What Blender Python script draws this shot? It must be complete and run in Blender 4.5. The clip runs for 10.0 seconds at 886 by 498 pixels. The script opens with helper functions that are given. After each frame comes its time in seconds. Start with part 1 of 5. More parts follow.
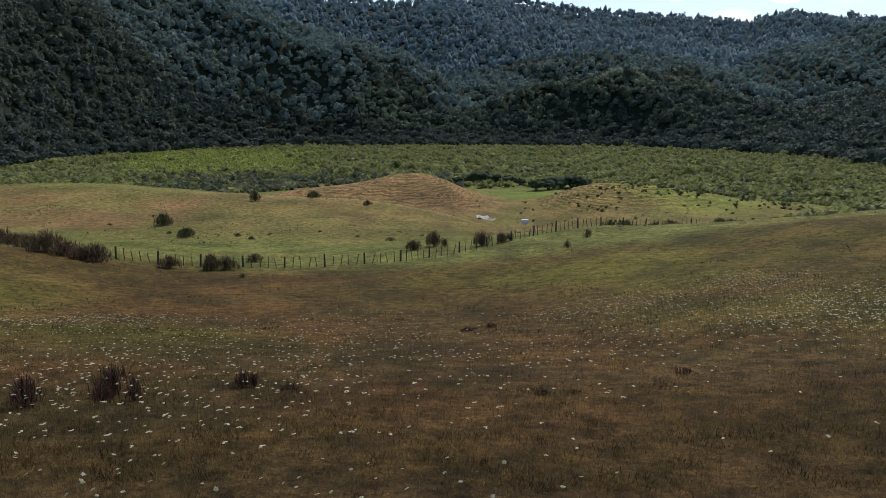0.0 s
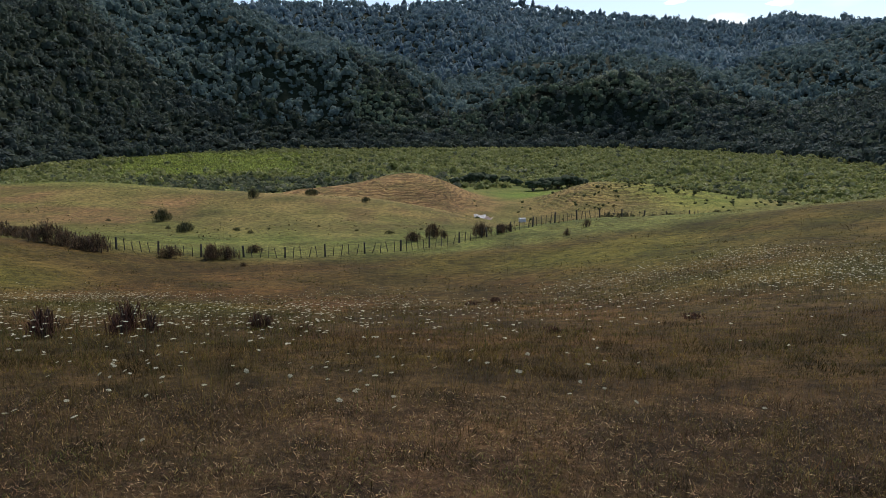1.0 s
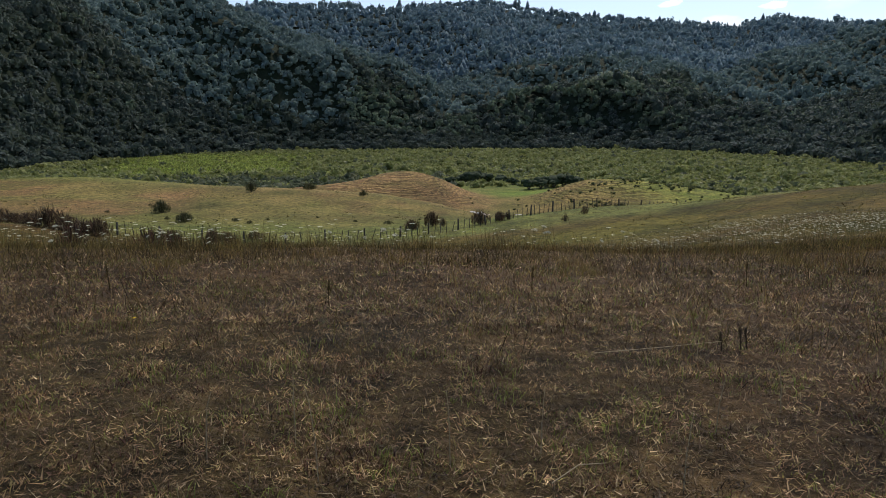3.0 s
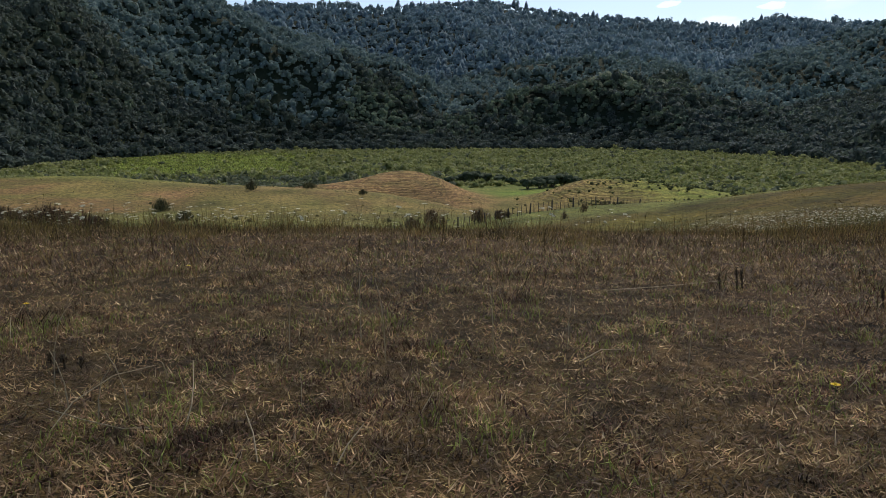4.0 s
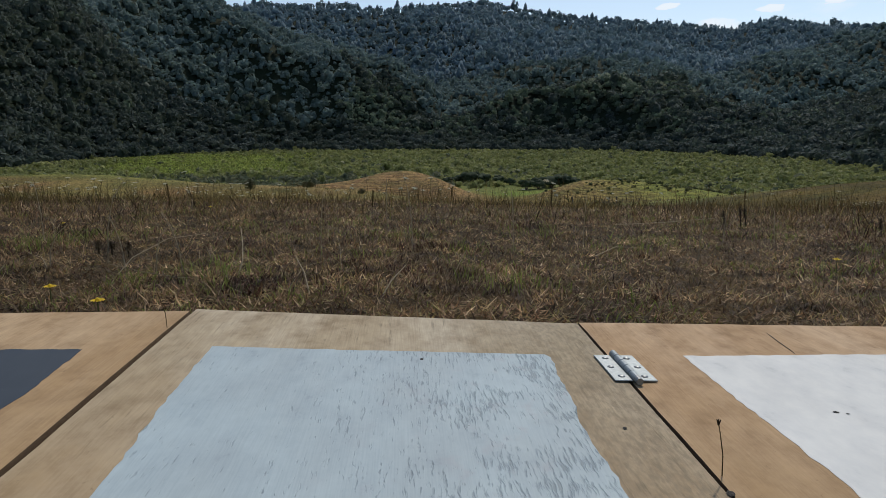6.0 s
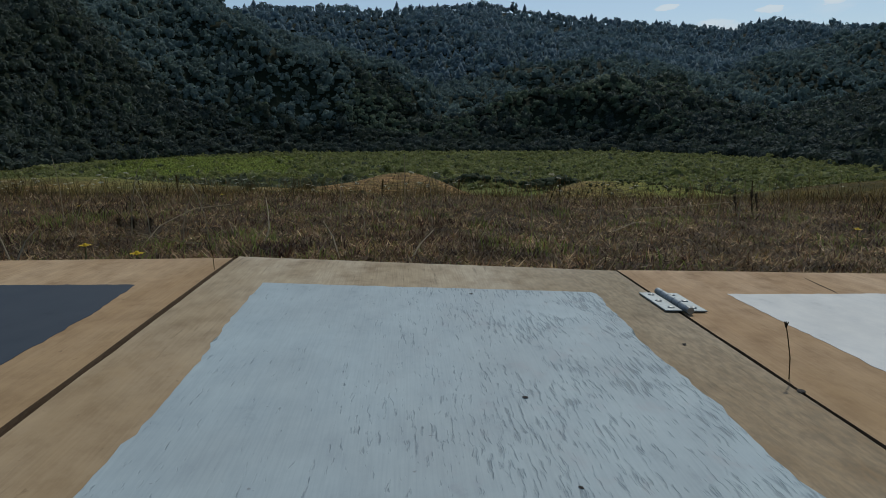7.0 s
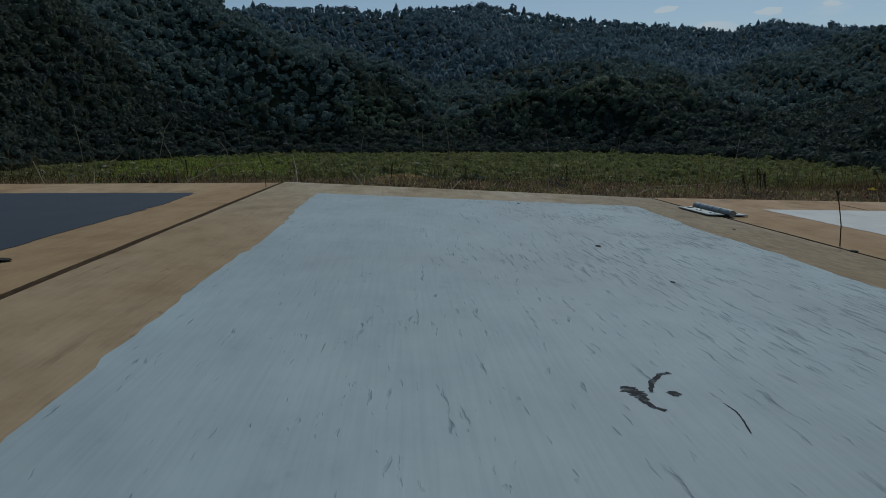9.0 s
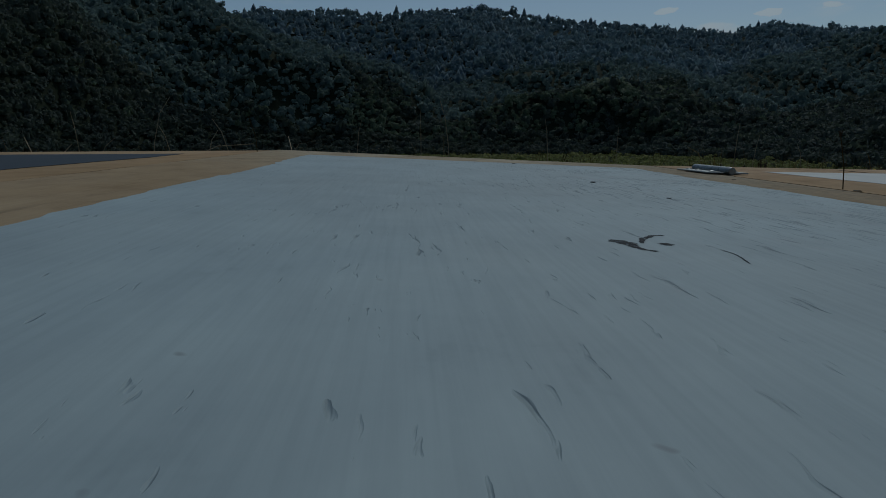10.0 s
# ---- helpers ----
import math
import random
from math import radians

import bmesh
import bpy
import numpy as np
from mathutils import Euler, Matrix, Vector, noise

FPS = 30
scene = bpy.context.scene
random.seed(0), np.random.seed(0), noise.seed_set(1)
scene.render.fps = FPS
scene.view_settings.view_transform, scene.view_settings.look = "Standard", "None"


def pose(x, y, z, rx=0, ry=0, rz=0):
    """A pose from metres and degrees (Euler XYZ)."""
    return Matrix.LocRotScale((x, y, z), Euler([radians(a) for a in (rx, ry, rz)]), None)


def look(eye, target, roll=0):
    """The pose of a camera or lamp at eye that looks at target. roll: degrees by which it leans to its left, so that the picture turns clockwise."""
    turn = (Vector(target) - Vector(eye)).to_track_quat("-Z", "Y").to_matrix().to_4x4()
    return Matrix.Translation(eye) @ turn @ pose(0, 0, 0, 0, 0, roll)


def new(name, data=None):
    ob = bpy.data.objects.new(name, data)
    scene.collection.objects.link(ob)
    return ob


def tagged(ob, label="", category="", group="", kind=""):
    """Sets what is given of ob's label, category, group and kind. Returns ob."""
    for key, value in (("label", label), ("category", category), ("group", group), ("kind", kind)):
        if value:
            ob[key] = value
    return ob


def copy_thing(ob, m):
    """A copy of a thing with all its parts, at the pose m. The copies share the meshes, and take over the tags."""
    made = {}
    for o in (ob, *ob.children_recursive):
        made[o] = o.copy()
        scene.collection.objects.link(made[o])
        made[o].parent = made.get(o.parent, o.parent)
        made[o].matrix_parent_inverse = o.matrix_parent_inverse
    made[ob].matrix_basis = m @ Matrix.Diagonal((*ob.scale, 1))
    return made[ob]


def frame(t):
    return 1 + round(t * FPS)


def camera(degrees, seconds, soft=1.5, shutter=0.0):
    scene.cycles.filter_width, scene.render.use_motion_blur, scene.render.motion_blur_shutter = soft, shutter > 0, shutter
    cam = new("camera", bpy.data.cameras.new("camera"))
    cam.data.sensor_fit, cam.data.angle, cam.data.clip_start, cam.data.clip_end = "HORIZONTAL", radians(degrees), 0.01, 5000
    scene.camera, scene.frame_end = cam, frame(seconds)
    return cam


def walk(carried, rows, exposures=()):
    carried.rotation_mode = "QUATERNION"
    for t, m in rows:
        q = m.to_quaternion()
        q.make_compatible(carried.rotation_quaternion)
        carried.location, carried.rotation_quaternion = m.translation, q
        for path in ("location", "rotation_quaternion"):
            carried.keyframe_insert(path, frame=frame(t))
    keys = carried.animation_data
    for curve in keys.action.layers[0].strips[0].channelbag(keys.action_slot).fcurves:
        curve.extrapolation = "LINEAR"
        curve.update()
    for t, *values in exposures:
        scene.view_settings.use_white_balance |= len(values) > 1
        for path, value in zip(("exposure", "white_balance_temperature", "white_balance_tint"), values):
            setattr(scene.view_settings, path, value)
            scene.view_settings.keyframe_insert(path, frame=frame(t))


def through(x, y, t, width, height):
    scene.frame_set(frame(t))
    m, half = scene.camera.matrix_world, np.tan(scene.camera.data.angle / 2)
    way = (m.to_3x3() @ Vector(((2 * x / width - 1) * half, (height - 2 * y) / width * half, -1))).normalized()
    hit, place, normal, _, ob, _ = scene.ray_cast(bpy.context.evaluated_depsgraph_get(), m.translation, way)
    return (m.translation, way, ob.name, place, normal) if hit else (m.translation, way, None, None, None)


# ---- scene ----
cam = camera(65.0, 10.0, soft=0.5)
PATH = [
    (0, (1.132, 1.718, 3.72), (1.106, 3.686, 3.366), -0.0),
    (0.5, (0.827, 1.463, 2.997), (0.807, 3.433, 2.65), -0.1),
    (1, (0.775, 1.322, 2.318), (0.759, 3.292, 1.975), -0.3),
    (1.5, (0.739, 1.174, 1.789), (0.726, 3.145, 1.449), -0.2),
    (2, (0.63, 1.019, 1.328), (0.622, 2.991, 0.99), -0.3),
    (2.5, (0.456, 0.803, 0.964), (0.452, 2.774, 0.624), -0.2),
    (2.7, (0.409, 0.699, 0.871), (0.405, 2.67, 0.534), -0.3),
    (4, (0.197, 0.132, 0.578), (0.199, 2.103, 0.242), -0.3),
    (4.5, (0.184, 0.082, 0.524), (0.188, 2.053, 0.188), -0.2),
    (5, (0.172, 0.024, 0.43), (0.176, 1.996, 0.096), -0.1),
    (5.5, (0.144, -0.025, 0.338), (0.15, 1.947, 0.005), -0.1),
    (6.8, (0.059, -0.074, 0.203), (0.066, 1.899, -0.129), -0.1),
    (7, (0.047, -0.077, 0.189), (0.053, 1.896, -0.139), -0.3),
    (7.5, (0.016, -0.094, 0.16), (0.025, 1.879, -0.167), -0.2),
    (8, (-0.009, -0.12, 0.121), (-0.001, 1.853, -0.205), -0.2),
    (8.5, (-0.02, -0.129, 0.092), (-0.012, 1.845, -0.233), -0.2),
    (9, (-0.0205, -0.13, 0.074), (-0.0115, 1.844, -0.25), -0.2),
    (9.5, (-0.0215, -0.136, 0.0332), (-0.0115, 1.838, -0.2888), -0.2),
    (10, (-0.0115, -0.12, 0.018), (-0.0055, 1.855, -0.3), -0.4),
]
walk(cam, [(t, look(eye, target, roll)) for t, eye, target, roll in PATH],
     exposures=[(0.0, -0.1, 6600, 12), (5.5, -0.28, 6600, 12), (7.0, -0.92, 6280, 6), (8.5, -1.36, 6080, 4), (9.0, -1.42, 6050, 3), (9.5, -1.68, 5980, 2), (10.0, -2.08, 5880, 1)])

# ---------------------------------------------------------------- sky and sun
SUN_TURN, SUN_HEIGHT = 22.0, 52.0
world = bpy.data.worlds.new("sky")
scene.world = world
world.use_nodes = True
wn, wl = world.node_tree.nodes, world.node_tree.links
wn.clear()
sky = wn.new("ShaderNodeTexSky")
sky.sky_type, sky.sun_disc = "NISHITA", False
sky.sun_elevation, sky.sun_rotation = radians(SUN_HEIGHT), radians(SUN_TURN)
sky.air_density, sky.dust_density, sky.ozone_density = 1.0, 0.6, 1.0
coord = wn.new("ShaderNodeTexCoord")
squash = wn.new("ShaderNodeMapping")
squash.inputs["Scale"].default_value = (1, 1, 3.2)
wl.new(coord.outputs["Generated"], squash.inputs["Vector"])
puffs = wn.new("ShaderNodeTexNoise")
puffs.inputs["Scale"].default_value, puffs.inputs["Detail"].default_value = 3.6, 9
puffs.inputs["Roughness"].default_value = 0.55
wl.new(squash.outputs["Vector"], puffs.inputs["Vector"])
cover = wn.new("ShaderNodeMapRange")
cover.inputs["From Min"].default_value, cover.inputs["From Max"].default_value = 0.62, 0.80
wl.new(puffs.outputs["Fac"], cover.inputs["Value"])
# small heaps of cloud behind the range
fine = wn.new("ShaderNodeTexNoise")
fine.inputs["Scale"].default_value, fine.inputs["Detail"].default_value = 22, 6
wl.new(squash.outputs["Vector"], fine.inputs["Vector"])
ragged_edge = wn.new("ShaderNodeMath")
ragged_edge.operation = "MULTIPLY_ADD"
ragged_edge.inputs[1].default_value, ragged_edge.inputs[2].default_value = -0.11, 0.055
wl.new(fine.outputs["Fac"], ragged_edge.inputs[0])
most = cover
for side, up, wide in ((0.385, 0.135, .052), (0.301, 0.168, .006), (0.450, 0.166, .004), (0.550, 0.180, .012)):
    heap = Vector((side, 1, up)).normalized()
    away = wn.new("ShaderNodeVectorMath")
    away.operation = "DISTANCE"
    away.inputs[1].default_value = (heap.x, heap.y, heap.z * 3.2)
    wl.new(squash.outputs["Vector"], away.inputs[0])
    near_heap = wn.new("ShaderNodeMath")
    near_heap.operation = "ADD"
    wl.new(away.outputs["Value"], near_heap.inputs[0])
    wl.new(ragged_edge.outputs[0], near_heap.inputs[1])
    heap_range = wn.new("ShaderNodeMapRange")
    heap_range.inputs["From Min"].default_value, heap_range.inputs["From Max"].default_value = wide, wide * .58
    wl.new(near_heap.outputs[0], heap_range.inputs["Value"])
    both = wn.new("ShaderNodeMath")
    both.operation = "MAXIMUM"
    wl.new(most.outputs[0], both.inputs[0])
    wl.new(heap_range.outputs[0], both.inputs[1])
    most = both
white = wn.new("ShaderNodeMix")
white.data_type = "RGBA"
white.inputs[7].default_value = (7.2, 8.0, 8.7, 1)
wl.new(most.outputs[0], white.inputs[0])
wl.new(sky.outputs[0], white.inputs[6])
back = wn.new("ShaderNodeBackground")
back.inputs["Strength"].default_value = 0.15
wl.new(white.outputs[2], back.inputs["Color"])
out = wn.new("ShaderNodeOutputWorld")
wl.new(back.outputs[0], out.inputs["Surface"])

sun = new("sun", bpy.data.lights.new("sun", "SUN"))
sun.data.energy, sun.data.angle, sun.data.color = 3.7, radians(2.5), (1.0, 0.94, 0.84)
a, e = radians(SUN_TURN), radians(SUN_HEIGHT)
sun.matrix_world = look((math.sin(a) * math.cos(e) * 100, math.cos(a) * math.cos(e) * 100, math.sin(e) * 100), (0, 0, 0))


# ---------------------------------------------------------------- materials
class Nodes:
    """Short hand for node materials."""

    def __init__(self, name):
        self.m = bpy.data.materials.new(name)
        self.m.use_nodes = True
        self.n, self.l = self.m.node_tree.nodes, self.m.node_tree.links
        self.n.clear()
        self.out = self.n.new("ShaderNodeOutputMaterial")

    def add(self, kind, **inputs):
        node = self.n.new(kind)
        for key, value in inputs.items():
            self.put(node, key.replace("_", " "), value)
        return node

    def put(self, node, key, value):
        if isinstance(value, bpy.types.NodeSocket):
            self.l.new(value, node.inputs[key])
        else:
            node.inputs[key].default_value = value

    def noise(self, vector, size, detail=6, rough=0.6, stretch=(1, 1, 1)):
        mapping = self.add("ShaderNodeMapping", Vector=vector)
        mapping.inputs["Scale"].default_value = stretch
        return self.add("ShaderNodeTexNoise", Vector=mapping.outputs[0], Scale=1 / size, Detail=detail, Roughness=rough).outputs["Fac"]

    def ramp(self, fac, *stops):
        node = self.add("ShaderNodeValToRGB", Fac=fac)
        els = node.color_ramp.elements
        els[0].position, els[0].color = stops[0][0], (*stops[0][1], 1)
        els[1].position, els[1].color = stops[-1][0], (*stops[-1][1], 1)
        for p, c in stops[1:-1]:
            els.new(p).color = (*c, 1)
        return node.outputs[0]

    def mix(self, fac, a, b, kind="MIX"):
        node = self.n.new("ShaderNodeMix")
        node.data_type, node.blend_type = "RGBA", kind
        for i, v in ((0, fac), (6, a), (7, b)):
            if isinstance(v, bpy.types.NodeSocket):
                self.l.new(v, node.inputs[i])
            else:
                node.inputs[i].default_value = v if i == 0 else (*v, 1)
        return node.outputs[2]

    def math(self, kind, a, b=0.0, c=0.0):
        node = self.n.new("ShaderNodeMath")
        node.operation = kind
        for i, v in enumerate((a, b, c)):
            if isinstance(v, bpy.types.NodeSocket):
                self.l.new(v, node.inputs[i])
            else:
                node.inputs[i].default_value = v
        return node.outputs[0]

    def span(self, v, a, b, lo=0.0, hi=1.0):
        node = self.add("ShaderNodeMapRange", Value=v)
        for k, x in (("From Min", a), ("From Max", b), ("To Min", lo), ("To Max", hi)):
            node.inputs[k].default_value = x
        return node.outputs[0]

    def bump(self, fac, strength, distance):
        return self.add("ShaderNodeBump", Height=fac, Strength=strength, Distance=distance).outputs[0]

    def surface(self, color, rough=0.8, metal=0.0, normal=None, spec=0.5, through=0.0, haze_sheen=0.0):
        p = self.add("ShaderNodeBsdfPrincipled", Roughness=rough, Metallic=metal)
        self.put(p, "Base Color", color if isinstance(color, bpy.types.NodeSocket) else (*color, 1))
        self.put(p, "Specular IOR Level", spec)
        # bluish sheen stands in for the veil of distant haze
        if haze_sheen:
            self.put(p, "Sheen Weight", haze_sheen)
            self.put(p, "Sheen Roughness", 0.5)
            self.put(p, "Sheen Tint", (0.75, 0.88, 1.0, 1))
        if normal is not None:
            self.l.new(normal, p.inputs["Normal"])
        last = p.outputs[0]
        if through:
            t = self.add("ShaderNodeBsdfTranslucent")
            self.put(t, "Color", color if isinstance(color, bpy.types.NodeSocket) else (*color, 1))
            mixed = self.add("ShaderNodeMixShader", Fac=through)
            self.l.new(last, mixed.inputs[1])
            self.l.new(t.outputs[0], mixed.inputs[2])
            last = mixed.outputs[0]
        self.l.new(last, self.out.inputs["Surface"])
        return self.m

    def where(self):
        return self.add("ShaderNodeTexCoord").outputs["Object"]

    def island(self):
        return self.add("ShaderNodeNewGeometry").outputs["Random Per Island"]


def leaf_material(name, stops, through=0.25, rough=0.6, patch=0.0, other=(0.1, 0.1, 0.05), spec=0.12):
    """Foliage: each blade or clump takes its own shade, and patches lean to another hue."""
    k = Nodes(name)
    c = k.ramp(k.island(), *stops)
    if patch:
        f = k.span(k.noise(k.where(), patch, 3), 0.42, 0.62)
        c = k.mix(f, c, k.mix(0.65, c, other))
        clump = k.noise(k.where(), patch * 0.22, 3, 0.6)
        small = k.noise(k.where(), patch * 0.06, 2, 0.6)
        c = k.mix(1.0, c, k.ramp(small, (0.36, (.60, .58, .58)), (0.5, (1, 1, 1)), (0.64, (1.45, 1.42, 1.35))), "MULTIPLY")
        c = k.mix(1.0, c, k.ramp(clump, (0.37, (.34, .33, .33)), (0.5, (.98, .97, .95)), (0.63, (1.95, 1.88, 1.72))), "MULTIPLY")
    return k.surface(c, rough, spec=spec, through=through)


def crown_material(name, stops, size, spec=0.12, haze_sheen=0.0, deep=0.5):
    k = Nodes(name)
    c = k.ramp(k.island(), *stops)
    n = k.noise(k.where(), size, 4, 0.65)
    # noise blends to black, painting in the shade of gaps among the leaves
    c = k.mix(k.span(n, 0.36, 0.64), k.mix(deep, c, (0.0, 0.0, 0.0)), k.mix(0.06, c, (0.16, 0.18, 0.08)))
    broad = k.noise(k.where(), size * 9, 3)
    c = k.mix(k.span(broad, 0.42, 0.62, 0, 0.55), c, k.mix(0.5, c, (0.075, 0.095, 0.036)))
    return k.surface(c, 0.8, spec=spec, haze_sheen=haze_sheen, through=0.4)


def plain_material(name, c1, c2, size, rough=0.7, metal=0.0, stretch=(1, 1, 1), relief=0.3, depth=0.002):
    k = Nodes(name)
    n = k.noise(k.where(), size, 7, 0.65, stretch)
    n2 = k.noise(k.where(), size * 9, 3, 0.5, stretch)
    c = k.mix(k.span(n2, 0.35, 0.65, 0, 0.5), k.mix(k.span(n, 0.3, 0.7), c1, c2), c1)
    return k.surface(c, rough, metal, k.bump(n, relief, depth))


def ground_material():
    k = Nodes("ground_cover")
    base = k.add("ShaderNodeAttribute")
    base.attribute_name = "cover"
    w = k.where()
    fine, mid, wide = k.noise(w, 0.05, 6, 0.7), k.noise(w, 0.7, 7, 0.65), k.noise(w, 9, 5)
    c = k.mix(1.0, base.outputs["Color"], k.ramp(fine, (0.3, (0.35, 0.33, 0.32)), (0.7, (1.7, 1.6, 1.5))), "MULTIPLY")
    c = k.mix(1.0, c, k.ramp(mid, (0.36, (0.5, 0.52, 0.5)), (0.64, (1.5, 1.42, 1.35))), "MULTIPLY")
    c = k.mix(1.0, c, k.ramp(wide, (0.36, (0.68, 0.80, 0.64)), (0.64, (1.20, 1.16, 1.12))), "MULTIPLY")
    tuft = k.noise(w, 0.17, 4, 0.65)
    c = k.mix(1.0, c, k.ramp(tuft, (0.36, (0.58, 0.57, 0.56)), (0.5, (1, 1, 1)), (0.64, (1.42, 1.4, 1.34))), "MULTIPLY")
    # narrow stock tracks follow the contours of the mounds
    mask = k.add("ShaderNodeAttribute")
    mask.attribute_name = "tracks"
    level = k.math("ADD", k.add("ShaderNodeSeparateXYZ", Vector=w).outputs["Z"], k.math("MULTIPLY", k.noise(w, 5, 4), 2.6))
    wave = k.math("SINE", k.math("MULTIPLY", level, 8.0))
    wave = k.math("MULTIPLY", k.math("MULTIPLY", wave, k.span(k.noise(w, 6, 3), 0.30, 0.5)), mask.outputs["Fac"])
    c = k.mix(1.0, c, k.ramp(k.math("MULTIPLY_ADD", wave, 0.5, 0.5), (0.0, (.58, .52, .50)), (0.5, (1, 1, 1)), (1.0, (1.35, 1.3, 1.2))), "MULTIPLY")
    nb = k.bump(k.math("ADD", k.math("MULTIPLY_ADD", fine, 0.06, k.math("MULTIPLY", wave, 0.3)), k.math("MULTIPLY", mid, 0.35)), 0.9, 0.5)
    return k.surface(c, 0.95, normal=nb, spec=0.1)


def plywood(name, pale, brown, dark, weather):
    """Sheet of plywood: grain along the board, stains, and open checks where it is weathered."""
    k = Nodes(name)
    w = k.where()
    grain = k.noise(w, 0.012, 8, 0.65, (1, 0.06, 1))
    figure = k.noise(w, 0.16, 4, 0.55, (1, 0.28, 1))
    blotch = k.noise(w, 0.075, 7, 0.65, (1, 0.75, 1))
    c = k.mix(k.span(figure, 0.38, 0.62), pale, brown)
    c = k.mix(k.span(grain, 0.3, 0.7, 0, 0.28), c, k.mix(0.5, c, dark))
    c = k.mix(k.span(blotch, 0.50, 0.70, 0, 0.5), c, dark)
    fibre = k.noise(w, 0.0022, 4, 0.6, (1, 0.03, 1))
    c = k.mix(1.0, c, k.ramp(fibre, (0.32, (.86, .85, .84)), (0.66, (1.08, 1.07, 1.06))), "MULTIPLY")
    checks = k.noise(w, 0.007, 3, 0.6, (1, 0.085, 1))
    area = k.noise(w, 0.22, 3)
    split = k.math("MULTIPLY", k.span(checks, 0.58, 0.70), k.span(area, 0.46, 0.64))
    split = k.math("MULTIPLY", split, weather * 0.55)
    # less bleached towards the middle of the boards
    fresh = k.span(k.math("MULTIPLY_ADD", blotch, 0.5, k.add("ShaderNodeSeparateXYZ", Vector=w).outputs["Y"]), 0.05, -0.35, 0, 0.85)
    c = k.mix(fresh, c, k.mix(0.75, c, (0.295, 0.195, 0.095)))
    mottle = k.noise(w, 0.028, 5, 0.65, (1, 0.6, 1))
    c = k.mix(1.0, c, k.ramp(mottle, (0.36, (.86, .84, .82)), (0.52, (1, 1, 1)), (0.66, (1.08, 1.08, 1.07))), "MULTIPLY")
    specks = k.span(k.noise(w, 0.011, 3, 0.6, (1, 0.6, 1)), 0.66, 0.74, 0, 0.6)
    c = k.mix(specks, c, k.mix(0.6, c, (0.06, 0.04, 0.025)))
    if weather > 0.8:
        # the low side has lost more of its face
        low = k.span(k.add("ShaderNodeSeparateXYZ", Vector=w).outputs["X"], 0.30, 0.56)
        pits = k.span(k.noise(w, 0.006, 4, 0.6, (1, 0.3, 1)), 0.40, 0.62)
        c = k.mix(k.math("MULTIPLY", low, k.math("MULTIPLY_ADD", pits, 0.42, 0.15)), c, (0.15, 0.128, 0.09))
    c = k.mix(split, c, k.mix(0.65, c, (0.03, 0.024, 0.018)))
    nb = k.bump(k.math("SUBTRACT", k.math("MULTIPLY", grain, 0.3), split), 0.5, 0.0012)
    return k.surface(c, 0.85, normal=nb, spec=0.15)


def board_paint(name, color, worn, wear, rough=0.8):
    """Thin house paint over plywood; it opens along the grain."""
    k = Nodes(name)
    w = k.where()
    brush = k.noise(w, 0.02, 6, 0.6, (1, 0.05, 1))
    cloud = k.noise(w, 0.13, 4, 0.55, (1, 0.5, 1))
    c = k.mix(k.span(brush, 0.3, 0.7, 0, 0.22), color, k.mix(0.35, color, worn))
    c = k.mix(k.span(cloud, 0.38, 0.68, 0, 0.8), c, k.mix(0.75, color, worn))
    smudge = k.noise(w, 0.035, 5, 0.65, (1, 0.6, 1))
    c = k.mix(1.0, c, k.ramp(smudge, (0.35, (1.07, 1.06, 1.05)), (0.62, (.95, .95, .96)), (0.75, (.78, .79, .80))), "MULTIPLY")
    fibre = k.noise(w, 0.0018, 3, 0.6, (1, 0.03, 1))
    c = k.mix(wear * 0.3, c, k.mix(1.0, c, k.ramp(fibre, (0.34, (.80, .81, .82)), (0.6, (1.06, 1.06, 1.05))), "MULTIPLY"))
    axes = k.add("ShaderNodeSeparateXYZ", Vector=w)
    drift = k.add("ShaderNodeTexNoise", Vector=w, Scale=45.0, Detail=2.0)
    bent = k.add("ShaderNodeVectorMath")
    bent.operation = "SCALE"
    bent.inputs["Scale"].default_value = 0.006
    k.l.new(drift.outputs["Color"], bent.inputs[0])
    moved = k.add("ShaderNodeVectorMath")
    moved.operation = "ADD"
    k.l.new(w, moved.inputs[0])
    k.l.new(bent.outputs[0], moved.inputs[1])
    checks = k.noise(moved.outputs[0], 0.0028, 2.5, 0.55, (1, 0.10, 1))
    across = k.span(axes.outputs["X"], 0.19, 0.50, 0.0, 1.0)
    patchy = k.span(k.noise(w, 0.10, 3), 0.32, 0.58)
    many = k.math("MULTIPLY", k.math("MULTIPLY_ADD", across, 0.85, 0.15), k.math("MULTIPLY", patchy, k.span(axes.outputs["Y"], -1.0, -0.7, 0.3, 1.0)))
    line = k.math("MULTIPLY", k.span(k.math("MULTIPLY_ADD", many, 0.24, checks), 0.67, 0.83), wear)
    c = k.mix(line, c, k.mix(0.38, c, (0.05, 0.066, 0.078)))
    primer = k.math("MULTIPLY", k.math("MULTIPLY", k.span(k.noise(w, 0.03, 4, 0.6, (1, 0.7, 1)), 0.56, 0.68), across), wear * 0.35)
    c = k.mix(primer, c, (0.32, 0.30, 0.31))
    specks = k.math("MULTIPLY", k.span(k.noise(w, 0.012, 2), 0.74, 0.80), wear)
    c = k.mix(specks, c, k.mix(0.6, c, (0.1, 0.09, 0.08)))
    nb = k.bump(k.math("SUBTRACT", k.math("MULTIPLY", brush, 0.2), line), 0.7, 0.0012)
    return k.surface(c, rough, normal=nb, spec=0.22)


